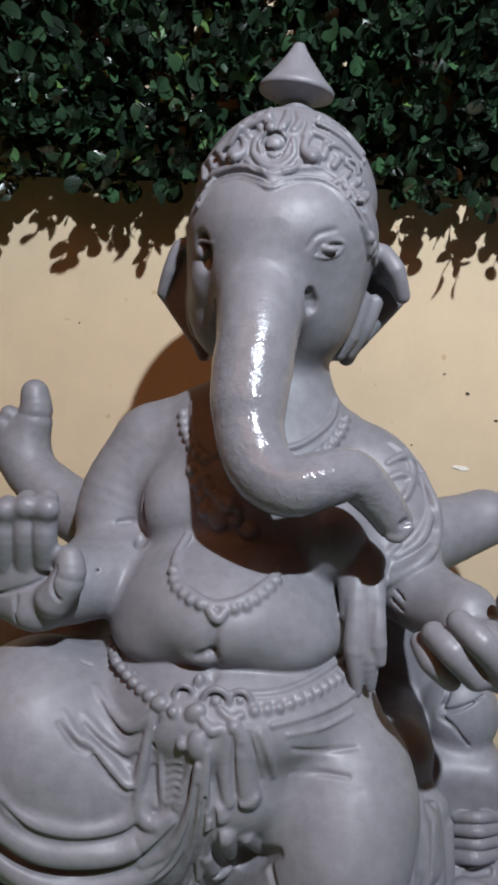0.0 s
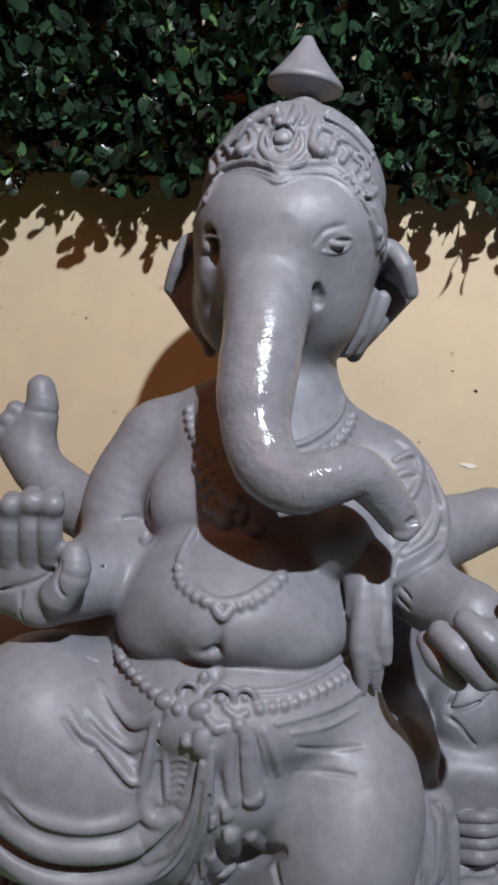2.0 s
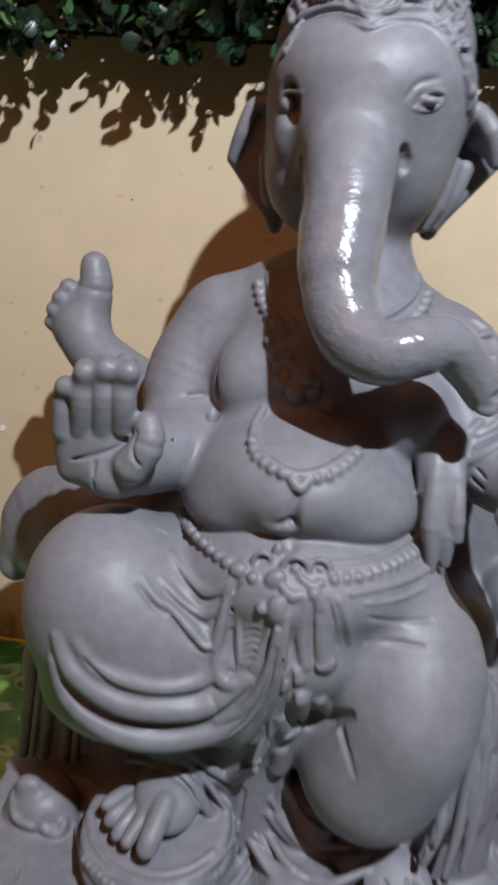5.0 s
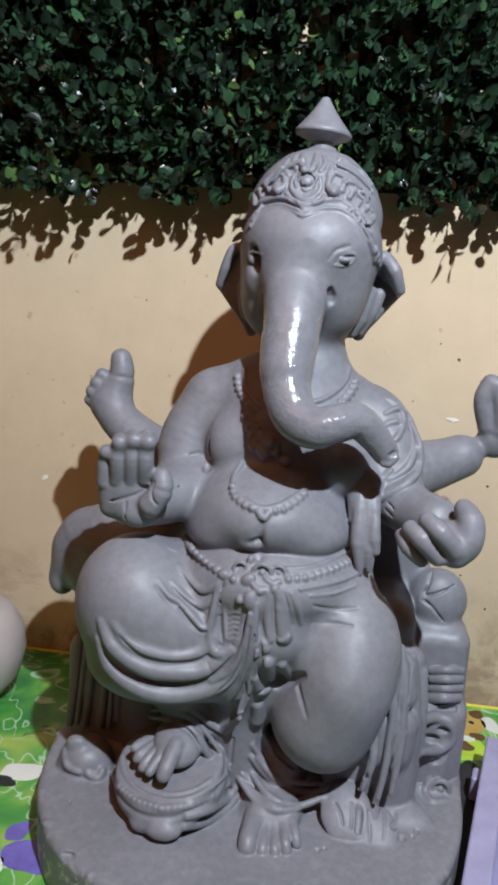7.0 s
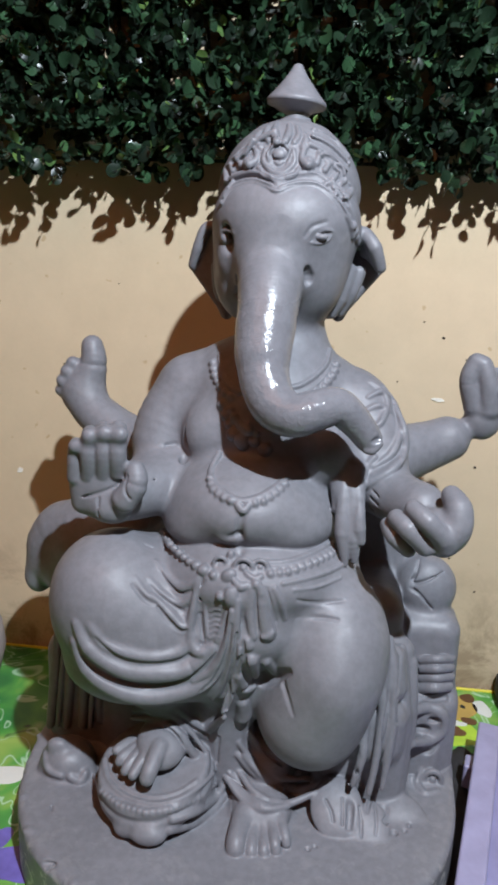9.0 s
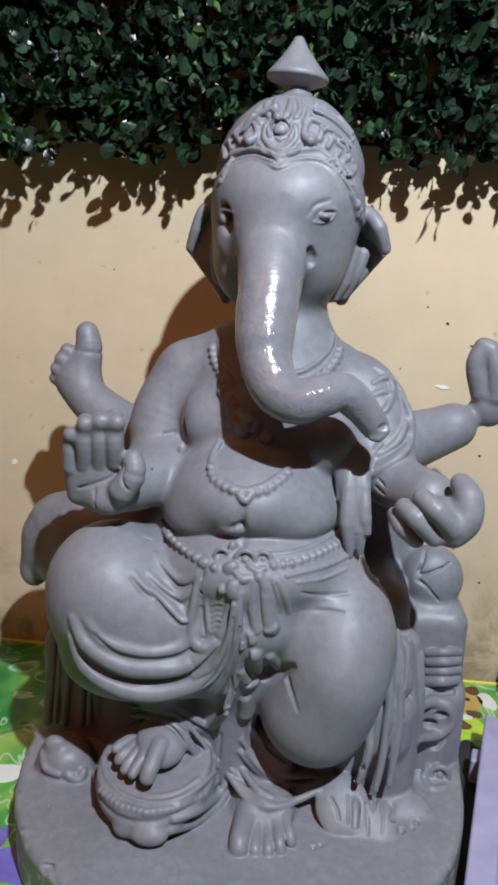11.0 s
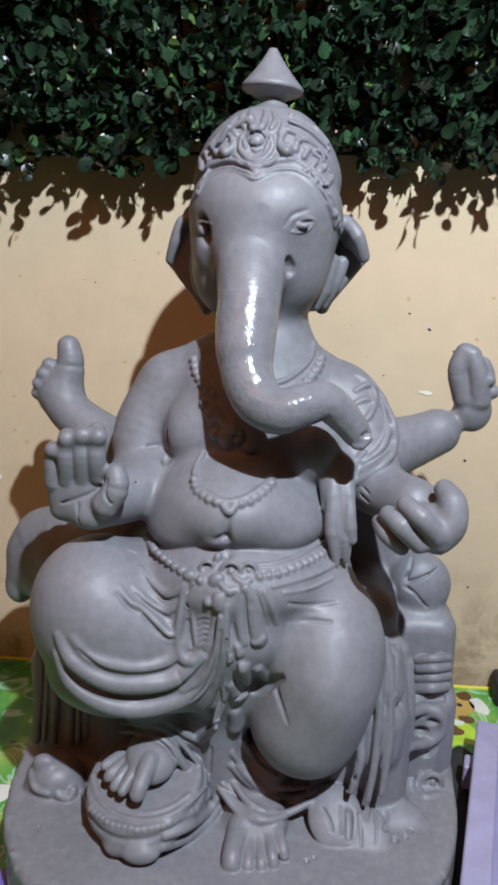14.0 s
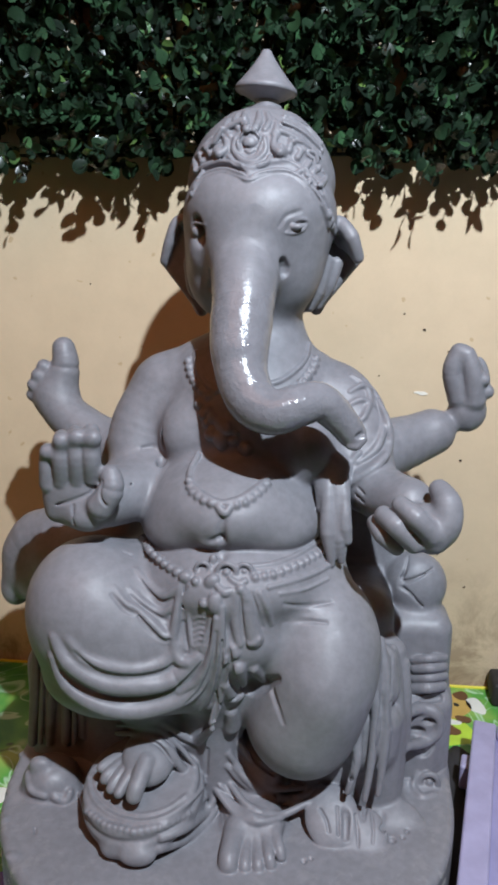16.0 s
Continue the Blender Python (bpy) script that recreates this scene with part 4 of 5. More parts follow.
# folds, pleats, hems and creases
# cloth over the folded leg
clay.rope([(-0.1422, -0.4338, 0.2874), (-0.1294, -0.4352, 0.2727), (-0.1119, -0.4344, 0.2642), (-0.0851, -0.4297, 0.2576), (-0.0588, -0.4210, 0.2620), (-0.0472, -0.4146, 0.2790)], [0.002, 0.005, 0.006, 0.006, 0.005, 0.002], k=0.005)
clay.rope([(-0.1577, -0.4303, 0.2898), (-0.1431, -0.4335, 0.2650), (-0.1128, -0.4328, 0.2457), (-0.0806, -0.4278, 0.2414), (-0.0511, -0.4203, 0.2451), (-0.0234, -0.4183, 0.2690)], [0.003, 0.008, 0.009, 0.009, 0.008, 0.003], k=0.004)
clay.rope([(-0.1618, -0.4300, 0.2810), (-0.1486, -0.4274, 0.2409), (-0.1166, -0.4307, 0.2216), (-0.0844, -0.4241, 0.2138), (-0.0491, -0.4169, 0.2211), (-0.0276, -0.4155, 0.2385), (-0.0105, -0.4213, 0.2802)], [0.003, 0.008, 0.009, 0.009, 0.008, 0.006, 0.003], k=0.003)
clay.rope([(-0.1513, -0.4332, 0.2556), (-0.1391, -0.4322, 0.2419), (-0.1182, -0.4331, 0.2329), (-0.0857, -0.4288, 0.2278), (-0.0480, -0.4233, 0.2381), (-0.0178, -0.4221, 0.2717)], [0.001, 0.003, 0.0035, 0.0035, 0.003, 0.001], k=0.002, cut=True)
clay.rope([(-0.1357, -0.4390, 0.2770), (-0.1132, -0.4388, 0.2600), (-0.0840, -0.4344, 0.2537), (-0.0556, -0.4237, 0.2565), (-0.0388, -0.4183, 0.2706)], [0.0008, 0.0016, 0.002, 0.0016, 0.0008], k=0.004, cut=True)
clay.rope([(-0.0918, -0.3844, 0.3341), (-0.0772, -0.3950, 0.3230), (-0.0623, -0.4034, 0.3185), (-0.0487, -0.4077, 0.3291)], [0.0015, 0.0035, 0.0045, 0.003], k=0.003)
clay.rope([(-0.0936, -0.4031, 0.3238), (-0.0798, -0.4066, 0.3115), (-0.0641, -0.4074, 0.3036), (-0.0510, -0.4089, 0.3131)], [0.001, 0.003, 0.004, 0.0025], k=0.003)
clay.rope([(-0.1065, -0.4089, 0.3272), (-0.0947, -0.4135, 0.3137), (-0.0853, -0.4120, 0.3082), (-0.0705, -0.4139, 0.2947), (-0.0589, -0.4151, 0.2845), (-0.0514, -0.4118, 0.2901), (-0.0482, -0.4101, 0.3128)], [0.001, 0.003, 0.0035, 0.005, 0.006, 0.0045, 0.003], k=0.003)
clay.rope([(-0.1070, -0.4151, 0.3229), (-0.0936, -0.4178, 0.3098), (-0.0843, -0.4163, 0.3060)], [0.0008, 0.002, 0.001], k=0.002, cut=True)
clay.rope([(-0.0845, -0.4154, 0.3055), (-0.0693, -0.4194, 0.2899), (-0.0579, -0.4204, 0.2819), (-0.0485, -0.4157, 0.2857)], [0.001, 0.0024, 0.0026, 0.0012], k=0.0015, cut=True)
clay.rope([(-0.0867, -0.3924, 0.3295), (-0.0759, -0.4007, 0.3201), (-0.0617, -0.4067, 0.3146), (-0.0492, -0.4104, 0.3205)], [0.0008, 0.0017, 0.0017, 0.001], k=0.0015, cut=True)
clay.rope([(-0.0923, -0.4082, 0.3197), (-0.0763, -0.4109, 0.3078), (-0.0583, -0.4106, 0.2978)], [0.0006, 0.0014, 0.0012], k=0.0015, cut=True)
clay.rope([(-0.1067, -0.3717, 0.3460), (-0.1000, -0.3702, 0.3430)], 0.0014, k=0.001, cut=True)
# hanging cloth between the legs
clay.rope([(-0.0457, -0.4074, 0.3325), (-0.0487, -0.4124, 0.3084), (-0.0512, -0.4151, 0.2818), (-0.0465, -0.4178, 0.2656), (-0.0375, -0.4191, 0.2627), (-0.0285, -0.4186, 0.2699)], [0.003, 0.003, 0.004, 0.006, 0.006, 0.003], k=0.002)
clay.rope([(-0.0410, -0.4109, 0.3328), (-0.0427, -0.4114, 0.2972), (-0.0379, -0.4177, 0.2742)], [0.0012, 0.002, 0.0014], k=0.001, cut=True)
clay.rope([(-0.0363, -0.4118, 0.3336), (-0.0381, -0.4117, 0.3033), (-0.0344, -0.4170, 0.2786)], 0.0018, k=0.001)
clay.rope([(-0.0141, -0.4193, 0.3279), (-0.0170, -0.4168, 0.3020), (-0.0254, -0.4189, 0.2759)], [0.003, 0.003, 0.002], k=0.002)
clay.rope([(-0.0328, -0.4131, 0.3017), (-0.0284, -0.4151, 0.3052), (-0.0231, -0.4167, 0.3059)], 0.0012, k=0.0008)
clay.rope([(-0.0327, -0.4131, 0.2961), (-0.0285, -0.4140, 0.2992), (-0.0232, -0.4156, 0.2998)], 0.0012, k=0.0008)
clay.rope([(-0.0325, -0.4141, 0.2911), (-0.0284, -0.4145, 0.2939), (-0.0231, -0.4160, 0.2945)], 0.0012, k=0.0008)
clay.rope([(-0.0322, -0.4155, 0.2863), (-0.0281, -0.4157, 0.2890), (-0.0226, -0.4185, 0.2904)], 0.0012, k=0.0008)
clay.rope([(-0.0319, -0.4170, 0.2816), (-0.0278, -0.4172, 0.2842), (-0.0224, -0.4199, 0.2856)], 0.0012, k=0.0008)
clay.rope([(-0.0317, -0.4180, 0.2766), (-0.0276, -0.4186, 0.2795), (-0.0223, -0.4202, 0.2802)], 0.0012, k=0.0008)
clay.ball((-0.0228, -0.4200, 0.3211), 0.0045, k=0.001)
clay.ball((-0.0127, -0.4218, 0.3223), (0.007, 0.005, 0.01), k=0.002)
clay.rope([(-0.0108, -0.4236, 0.3142), (-0.0143, -0.4222, 0.2776), (-0.0271, -0.4190, 0.2476), (-0.0487, -0.4194, 0.2292)], [0.003, 0.0045, 0.0045, 0.002], k=0.002)
clay.rope([(-0.0066, -0.4226, 0.3194), (-0.0078, -0.4224, 0.2782), (-0.0161, -0.4123, 0.2374), (-0.0303, -0.4021, 0.2029)], [0.003, 0.0045, 0.0045, 0.002], k=0.002)
clay.rope([(-0.0018, -0.4184, 0.3068), (-0.0037, -0.4210, 0.2667), (-0.0114, -0.4050, 0.2186), (-0.0189, -0.4051, 0.1878)], [0.003, 0.0045, 0.005, 0.003], k=0.002)
clay.rope([(-0.0107, -0.4267, 0.3023), (-0.0143, -0.4251, 0.2681), (-0.0252, -0.4208, 0.2374), (-0.0403, -0.4222, 0.2207)], [0.001, 0.002, 0.0022, 0.001], k=0.0012, cut=True)
clay.rope([(-0.0057, -0.4257, 0.2940), (-0.0078, -0.4230, 0.2590), (-0.0181, -0.4061, 0.2127), (-0.0285, -0.4061, 0.1937)], [0.001, 0.002, 0.0022, 0.001], k=0.0012, cut=True)
clay.rope([(-0.0002, -0.4224, 0.2981), (-0.0013, -0.4242, 0.2687), (-0.0067, -0.4166, 0.2381), (-0.0134, -0.4077, 0.2023)], [0.0015, 0.003, 0.0032, 0.002], k=0.0012, cut=True)
clay.rope([(0.0040, -0.4179, 0.3312), (0.0051, -0.4173, 0.3040), (0.0094, -0.4196, 0.2809)], [0.003, 0.005, 0.004], k=0.002)
clay.rope([(0.0128, -0.4164, 0.3312), (0.0168, -0.4141, 0.3033), (0.0214, -0.4135, 0.2857)], [0.004, 0.0075, 0.0085], k=0.002)
clay.rope([(0.0137, -0.4187, 0.2857), (0.0200, -0.4212, 0.2848), (0.0266, -0.4186, 0.2889)], 0.0022, k=0.002)
clay.rope([(0.0259, -0.4136, 0.3308), (0.0323, -0.4136, 0.3178), (0.0361, -0.4060, 0.2978)], [0.003, 0.003, 0.002], k=0.002)
clay.rope([(0.0192, -0.4164, 0.3316), (0.0247, -0.4165, 0.3133), (0.0294, -0.4103, 0.2957)], 0.0012, k=0.001, cut=True)
clay.rope([(0.0098, -0.4202, 0.3274), (0.0113, -0.4196, 0.3057), (0.0145, -0.4212, 0.2838)], 0.0014, k=0.001, cut=True)
clay.rope([(0.0029, -0.4198, 0.2821), (0.0072, -0.4169, 0.2595), (0.0100, -0.3955, 0.2293)], [0.005, 0.008, 0.005], k=0.002)
clay.rope([(0.0005, -0.4248, 0.2803), (0.0031, -0.4201, 0.2526), (0.0090, -0.3941, 0.2224)], [0.0015, 0.003, 0.0015], k=0.001, cut=True)
clay.rope([(-0.0051, -0.4129, 0.2399), (0.0009, -0.3963, 0.2152), (0.0094, -0.3913, 0.2188)], [0.004, 0.0065, 0.005], k=0.002)
clay.rope([(-0.0087, -0.4049, 0.2104), (0.0007, -0.4045, 0.2163), (0.0098, -0.3964, 0.2197)], 0.0022, k=0.001, cut=True)
clay.rope([(-0.0022, -0.3894, 0.1970), (-0.0025, -0.3770, 0.1716), (-0.0086, -0.3736, 0.1506)], [0.006, 0.009, 0.005], k=0.002)
clay.rope([(-0.0166, -0.3791, 0.1654), (-0.0194, -0.3767, 0.1453)], [0.006, 0.004], k=0.002)
clay.rope([(-0.0131, -0.4095, 0.2272), (-0.0145, -0.4073, 0.1959), (-0.0205, -0.4073, 0.1691)], [0.0015, 0.003, 0.002], k=0.001, cut=True)
clay.rope([(-0.0727, -0.3808, 0.1751), (-0.0540, -0.3750, 0.1556), (-0.0369, -0.3741, 0.1495), (-0.0180, -0.4038, 0.1852)], [0.002, 0.004, 0.005, 0.003], k=0.002)
clay.rope([(-0.0697, -0.3819, 0.1679), (-0.0535, -0.3772, 0.1488), (-0.0368, -0.3743, 0.1412)], [0.001, 0.003, 0.002], k=0.001, cut=True)
# pinched cloth and hems at the standing leg
clay.rope([(0.0172, -0.3903, 0.2237), (0.0297, -0.3971, 0.2303), (0.0454, -0.4110, 0.2467)], [0.009, 0.007, 0.0015], k=0.004, cut=True)
clay.rope([(0.0382, -0.4079, 0.2308), (0.0448, -0.4184, 0.2180), (0.0495, -0.4232, 0.2084)], [0.003, 0.002, 0.0006], k=0.003, cut=True)
clay.rope([(0.0210, -0.4102, 0.2550), (0.0285, -0.3883, 0.2324)], 0.005, k=0.002)
clay.rope([(0.0361, -0.4030, 0.2525), (0.0487, -0.4103, 0.2523)], [0.006, 0.003], k=0.003)
clay.rope([(0.0149, -0.4186, 0.2640), (0.0281, -0.4111, 0.2613)], [0.003, 0.001], k=0.002, cut=True)
clay.rope([(0.0029, -0.3621, 0.1420), (0.0147, -0.3589, 0.1209), (0.0312, -0.3659, 0.1093)], [0.003, 0.0045, 0.002], k=0.002)
clay.rope([(0.0079, -0.3461, 0.1322), (0.0206, -0.3608, 0.1210), (0.0402, -0.3623, 0.1074), (0.0688, -0.3623, 0.1111)], [0.001, 0.002, 0.002, 0.001], k=0.002, cut=True)
clay.rope([(-0.0026, -0.3713, 0.1233), (0.0240, -0.3721, 0.0968), (0.0587, -0.3513, 0.0710), (0.0894, -0.3653, 0.0984)], [0.003, 0.0045, 0.0045, 0.003], k=0.003)
clay.rope([(-0.0050, -0.3708, 0.0993), (0.0173, -0.3910, 0.0900), (0.0455, -0.3912, 0.0827), (0.0757, -0.3775, 0.0890)], [0.003, 0.004, 0.004, 0.003], k=0.003)
clay.rope([(-0.0169, -0.3762, 0.0937), (0.0037, -0.3939, 0.0843), (0.0269, -0.4041, 0.0854), (0.0495, -0.3931, 0.0829)], [0.003, 0.0038, 0.0038, 0.003], k=0.002)
clay.rope([(0.0449, -0.4080, 0.3187), (0.0651, -0.3924, 0.3098), (0.0907, -0.3833, 0.3101)], [0.0005, 0.0012, 0.0005], k=0.003, cut=True)
clay.rope([(0.0455, -0.3999, 0.2954), (0.0658, -0.3957, 0.2965), (0.0860, -0.3970, 0.2965)], [0.0005, 0.001, 0.0005], k=0.003, cut=True)
# cloth round the raised foot
clay.rope([(-0.1205, -0.3841, 0.1588), (-0.0891, -0.3841, 0.1593), (-0.0651, -0.3902, 0.1507), (-0.0489, -0.3861, 0.1234), (-0.0289, -0.3740, 0.0987)], [0.002, 0.004, 0.0045, 0.0045, 0.003], k=0.002)
clay.rope([(-0.1146, -0.3841, 0.1683), (-0.0805, -0.3841, 0.1690), (-0.0587, -0.3799, 0.1502), (-0.0371, -0.3819, 0.1247)], [0.002, 0.003, 0.003, 0.002], k=0.002)
clay.rope([(-0.1085, -0.3925, 0.1577), (-0.0759, -0.3925, 0.1565), (-0.0582, -0.3969, 0.1399), (-0.0413, -0.3973, 0.1221)], [0.0008, 0.0018, 0.0018, 0.001], k=0.001, cut=True)
clay.rope([(-0.0266, -0.3775, 0.1420), (-0.0282, -0.3757, 0.1108)], 0.002, k=0.001, cut=True)
# drape beside the standing leg
clay.rope([(0.1283, -0.3460, 0.2658), (0.1359, -0.3620, 0.2256), (0.1382, -0.3720, 0.1891), (0.1343, -0.3830, 0.1402), (0.1298, -0.3880, 0.1053)], [0.003, 0.005, 0.005, 0.004, 0.003], k=0.004)
clay.rope([(0.1405, -0.3460, 0.2625), (0.1480, -0.3620, 0.2144), (0.1480, -0.3720, 0.1587), (0.1435, -0.3800, 0.1065)], [0.003, 0.005, 0.005, 0.003], k=0.004)
clay.rope([(0.1558, -0.3280, 0.2459), (0.1637, -0.3380, 0.1877), (0.1631, -0.3460, 0.1277), (0.1606, -0.3520, 0.0781)], [0.003, 0.005, 0.005, 0.003], k=0.004)
clay.rope([(0.1702, -0.3180, 0.2351), (0.1737, -0.3260, 0.1807), (0.1743, -0.3340, 0.1197)], [0.003, 0.005, 0.004], k=0.004)
clay.rope([(0.1216, -0.3740, 0.1765), (0.1209, -0.3840, 0.1460), (0.1130, -0.3880, 0.1131)], [0.003, 0.005, 0.003], k=0.004)
clay.rope([(0.1379, -0.3805, 0.2549), (0.1430, -0.3694, 0.2064), (0.1403, -0.3804, 0.1641), (0.1394, -0.3600, 0.0927)], [0.001, 0.002, 0.0022, 0.001], k=0.002, cut=True)
clay.rope([(0.1526, -0.3514, 0.2391), (0.1528, -0.3679, 0.2001), (0.1528, -0.3713, 0.1395)], [0.001, 0.002, 0.001], k=0.002, cut=True)
clay.rope([(0.1168, -0.3864, 0.1474), (0.1156, -0.3898, 0.1309), (0.1219, -0.3600, 0.0908)], [0.001, 0.002, 0.001], k=0.002, cut=True)
clay.rope([(0.1397, -0.3600, 0.0880), (0.1335, -0.3721, 0.0842), (0.1304, -0.3867, 0.0812)], [0.001, 0.002, 0.001], k=0.002, cut=True)
# pleats of the seat cloth in the shade
clay.rope([(-0.2216, -0.3160, 0.2138), (-0.2263, -0.3180, 0.1527), (-0.2340, -0.3160, 0.0898)], [0.004, 0.006, 0.005], k=0.003)
clay.rope([(-0.2052, -0.3160, 0.2002), (-0.2083, -0.3180, 0.1543), (-0.2143, -0.3160, 0.0917)], [0.004, 0.006, 0.005], k=0.003)
clay.rope([(-0.1887, -0.3160, 0.1866), (-0.1904, -0.3180, 0.1559), (-0.1946, -0.3160, 0.0937)], [0.004, 0.006, 0.005], k=0.003)
clay.rope([(-0.1721, -0.3160, 0.1729), (-0.1726, -0.3180, 0.1575), (-0.1751, -0.3160, 0.0956)], [0.004, 0.006, 0.005], k=0.003)
clay.rope([(-0.1554, -0.3160, 0.1592), (-0.1548, -0.3180, 0.1591), (-0.1557, -0.3160, 0.0975)], [0.004, 0.006, 0.005], k=0.003)
clay.rope([(-0.2116, -0.3220, 0.2044), (-0.2168, -0.3230, 0.1498), (-0.2222, -0.3220, 0.0953)], 0.003, k=0.002)
clay.rope([(-0.1783, -0.3220, 0.1733), (-0.1804, -0.3230, 0.1391), (-0.1834, -0.3220, 0.0970)], 0.003, k=0.002)
# eye, sockets and brow
clay.rope([(0.0378, -0.3277, 0.6422), (0.0422, -0.3270, 0.6467), (0.0487, -0.3241, 0.6496), (0.0558, -0.3194, 0.6502)], [0.0012, 0.0024, 0.0028, 0.0014], k=0.0015, cut=True)
clay.ball((0.0474, -0.3236, 0.6458), (0.0068, 0.004, 0.0032), k=0.0006)
clay.rope([(0.0355, -0.3277, 0.6405), (0.0405, -0.3251, 0.6476), (0.0481, -0.3224, 0.6522), (0.0556, -0.3192, 0.6526), (0.0594, -0.3161, 0.6508)], [0.0008, 0.002, 0.0024, 0.0018, 0.0008], k=0.0006)
clay.rope([(0.0363, -0.3275, 0.6406), (0.0450, -0.3229, 0.6400), (0.0540, -0.3184, 0.6433), (0.0583, -0.3167, 0.6491)], [0.0008, 0.0016, 0.0016, 0.0008], k=0.0006)
clay.rope([(0.0333, -0.3305, 0.6458), (0.0397, -0.3294, 0.6546), (0.0523, -0.3229, 0.6596)], [0.0005, 0.0012, 0.0005], k=0.003, cut=True)
clay.rope([(-0.0295, -0.3236, 0.6196), (-0.0316, -0.3154, 0.6040), (-0.0339, -0.2985, 0.5901)], [0.002, 0.0045, 0.002], k=0.003, cut=True)
clay.rope([(0.0358, -0.3228, 0.6173), (0.0380, -0.3182, 0.6086), (0.0374, -0.3140, 0.5983)], [0.004, 0.0065, 0.0035], k=0.002, cut=True)
clay.rope([(0.0999, -0.3803, 0.4582), (0.1064, -0.3806, 0.4581), (0.1133, -0.3792, 0.4647)], [0.003, 0.004, 0.003], k=0.002)
clay.rope([(0.1074, -0.3844, 0.4675), (0.1111, -0.3818, 0.4694)], 0.0026, k=0.001, cut=True)
# crown grooves
clay.rope([(-0.0504, -0.3057, 0.6818), (-0.0392, -0.3057, 0.6922), (-0.0210, -0.3135, 0.6961), (-0.0076, -0.3228, 0.6914), (0.0058, -0.3287, 0.6875), (0.0202, -0.3243, 0.6916), (0.0397, -0.3178, 0.6925), (0.0562, -0.3161, 0.6835), (0.0695, -0.3110, 0.6672)], 0.0014, k=0.0008, cut=True)
clay.rope([(-0.0534, -0.2882, 0.6976), (-0.0396, -0.2882, 0.7062), (-0.0186, -0.3047, 0.7069), (-0.0067, -0.3171, 0.6996), (0.0047, -0.3208, 0.6953), (0.0174, -0.3178, 0.6994), (0.0389, -0.3066, 0.7028), (0.0564, -0.3076, 0.6942), (0.0711, -0.3046, 0.6770)], 0.0012, k=0.0008, cut=True)
clay.rope([(0.0138, -0.3036, 0.7256), (0.0115, -0.3043, 0.7184), (0.0045, -0.3063, 0.7150), (-0.0033, -0.3037, 0.7181), (-0.0064, -0.3053, 0.7246), (-0.0044, -0.3008, 0.7329), (0.0030, -0.3027, 0.7353), (0.0105, -0.3028, 0.7327), (0.0138, -0.3036, 0.7256)], 0.0014, k=0.0008, cut=True)
clay.rope([(0.0305, -0.2889, 0.7385), (0.0493, -0.2840, 0.7313), (0.0675, -0.2743, 0.7179)], 0.0013, k=0.0008, cut=True)
clay.rope([(0.0378, -0.2784, 0.7474), (0.0554, -0.2717, 0.7386), (0.0694, -0.2736, 0.7206)], 0.0013, k=0.0008, cut=True)
clay.rope([(0.0457, -0.2969, 0.7210), (0.0564, -0.2882, 0.7185), (0.0679, -0.2796, 0.7085)], 0.0012, k=0.0008, cut=True)
clay.rope([(0.0558, -0.2907, 0.7095), (0.0660, -0.2865, 0.7020), (0.0730, -0.2878, 0.6911)], 0.0012, k=0.0008, cut=True)
clay.rope([(-0.0188, -0.2850, 0.7471), (-0.0330, -0.2850, 0.7348), (-0.0409, -0.2850, 0.7216)], 0.0013, k=0.0008, cut=True)
clay.rope([(-0.0312, -0.2930, 0.7198), (-0.0406, -0.2841, 0.7137), (-0.0465, -0.2808, 0.7070)], 0.0012, k=0.0008, cut=True)

def build_statue():
    verts, faces = clay.skin()
    me = mesh_of("elephant_headed_statue", verts, faces, CLAY, True)
    # the trunk was painted last and is still wet
    line = np.array(TRUNK[2:11])
    mid = verts
    near = np.full(len(mid), 9.0)
    for a, b in zip(line[:-1], line[1:]):
        t = np.clip(((mid - a) @ (b - a)) / ((b - a) @ (b - a)), 0, 1)
        near = np.minimum(near, np.linalg.norm(mid - a - t[:, None] * (b - a), axis=1))
    damp = np.clip((0.038 - near) / 0.012, 0, 1) * np.clip((0.630 - mid[:, 2]) / 0.05, 0, 1)
    me.attributes.new("wet", "FLOAT", "POINT").data.foreach_set("value", damp.astype(np.float32))
    ob = new("elephant_headed_statue", me)
    return tagged(ob, "seated elephant-headed grey clay statue with crown, on its own slab base", "statue")


build_statue()


# ---- artificial hedge panel on the wall ----
def leaf_mesh(seed, size):
    """An oval, cupped leaf with a short stalk; root at the origin, tip along +y."""
    rnd = random.Random(seed)
    w, l, cup = size * rnd.uniform(0.40, 0.48), size, rnd.uniform(0.10, 0.25)
    v, f = [], []
    rows = (0.0, 0.12, 0.35, 0.62, 0.85, 1.0)
    wide = (0.06, 0.58, 0.98, 1.0, 0.78, 0.30)
    for r, s in zip(rows, wide):
        for u in (-1, 0, 1):
            v.append((u * w * s, r * l, cup * size * (abs(u) * s * 0.5) - 0.22 * size * r * r))
    for i in range(len(rows) - 1):
        for j in (0, 1):
            a = i * 3 + j
            f.append((a, a + 1, a + 4, a + 3))
    return v, f


LEAVES = [leaf_mesh(i, s) for i, s in enumerate((0.0150, 0.0175, 0.0195, 0.0215, 0.0165, 0.0185))]


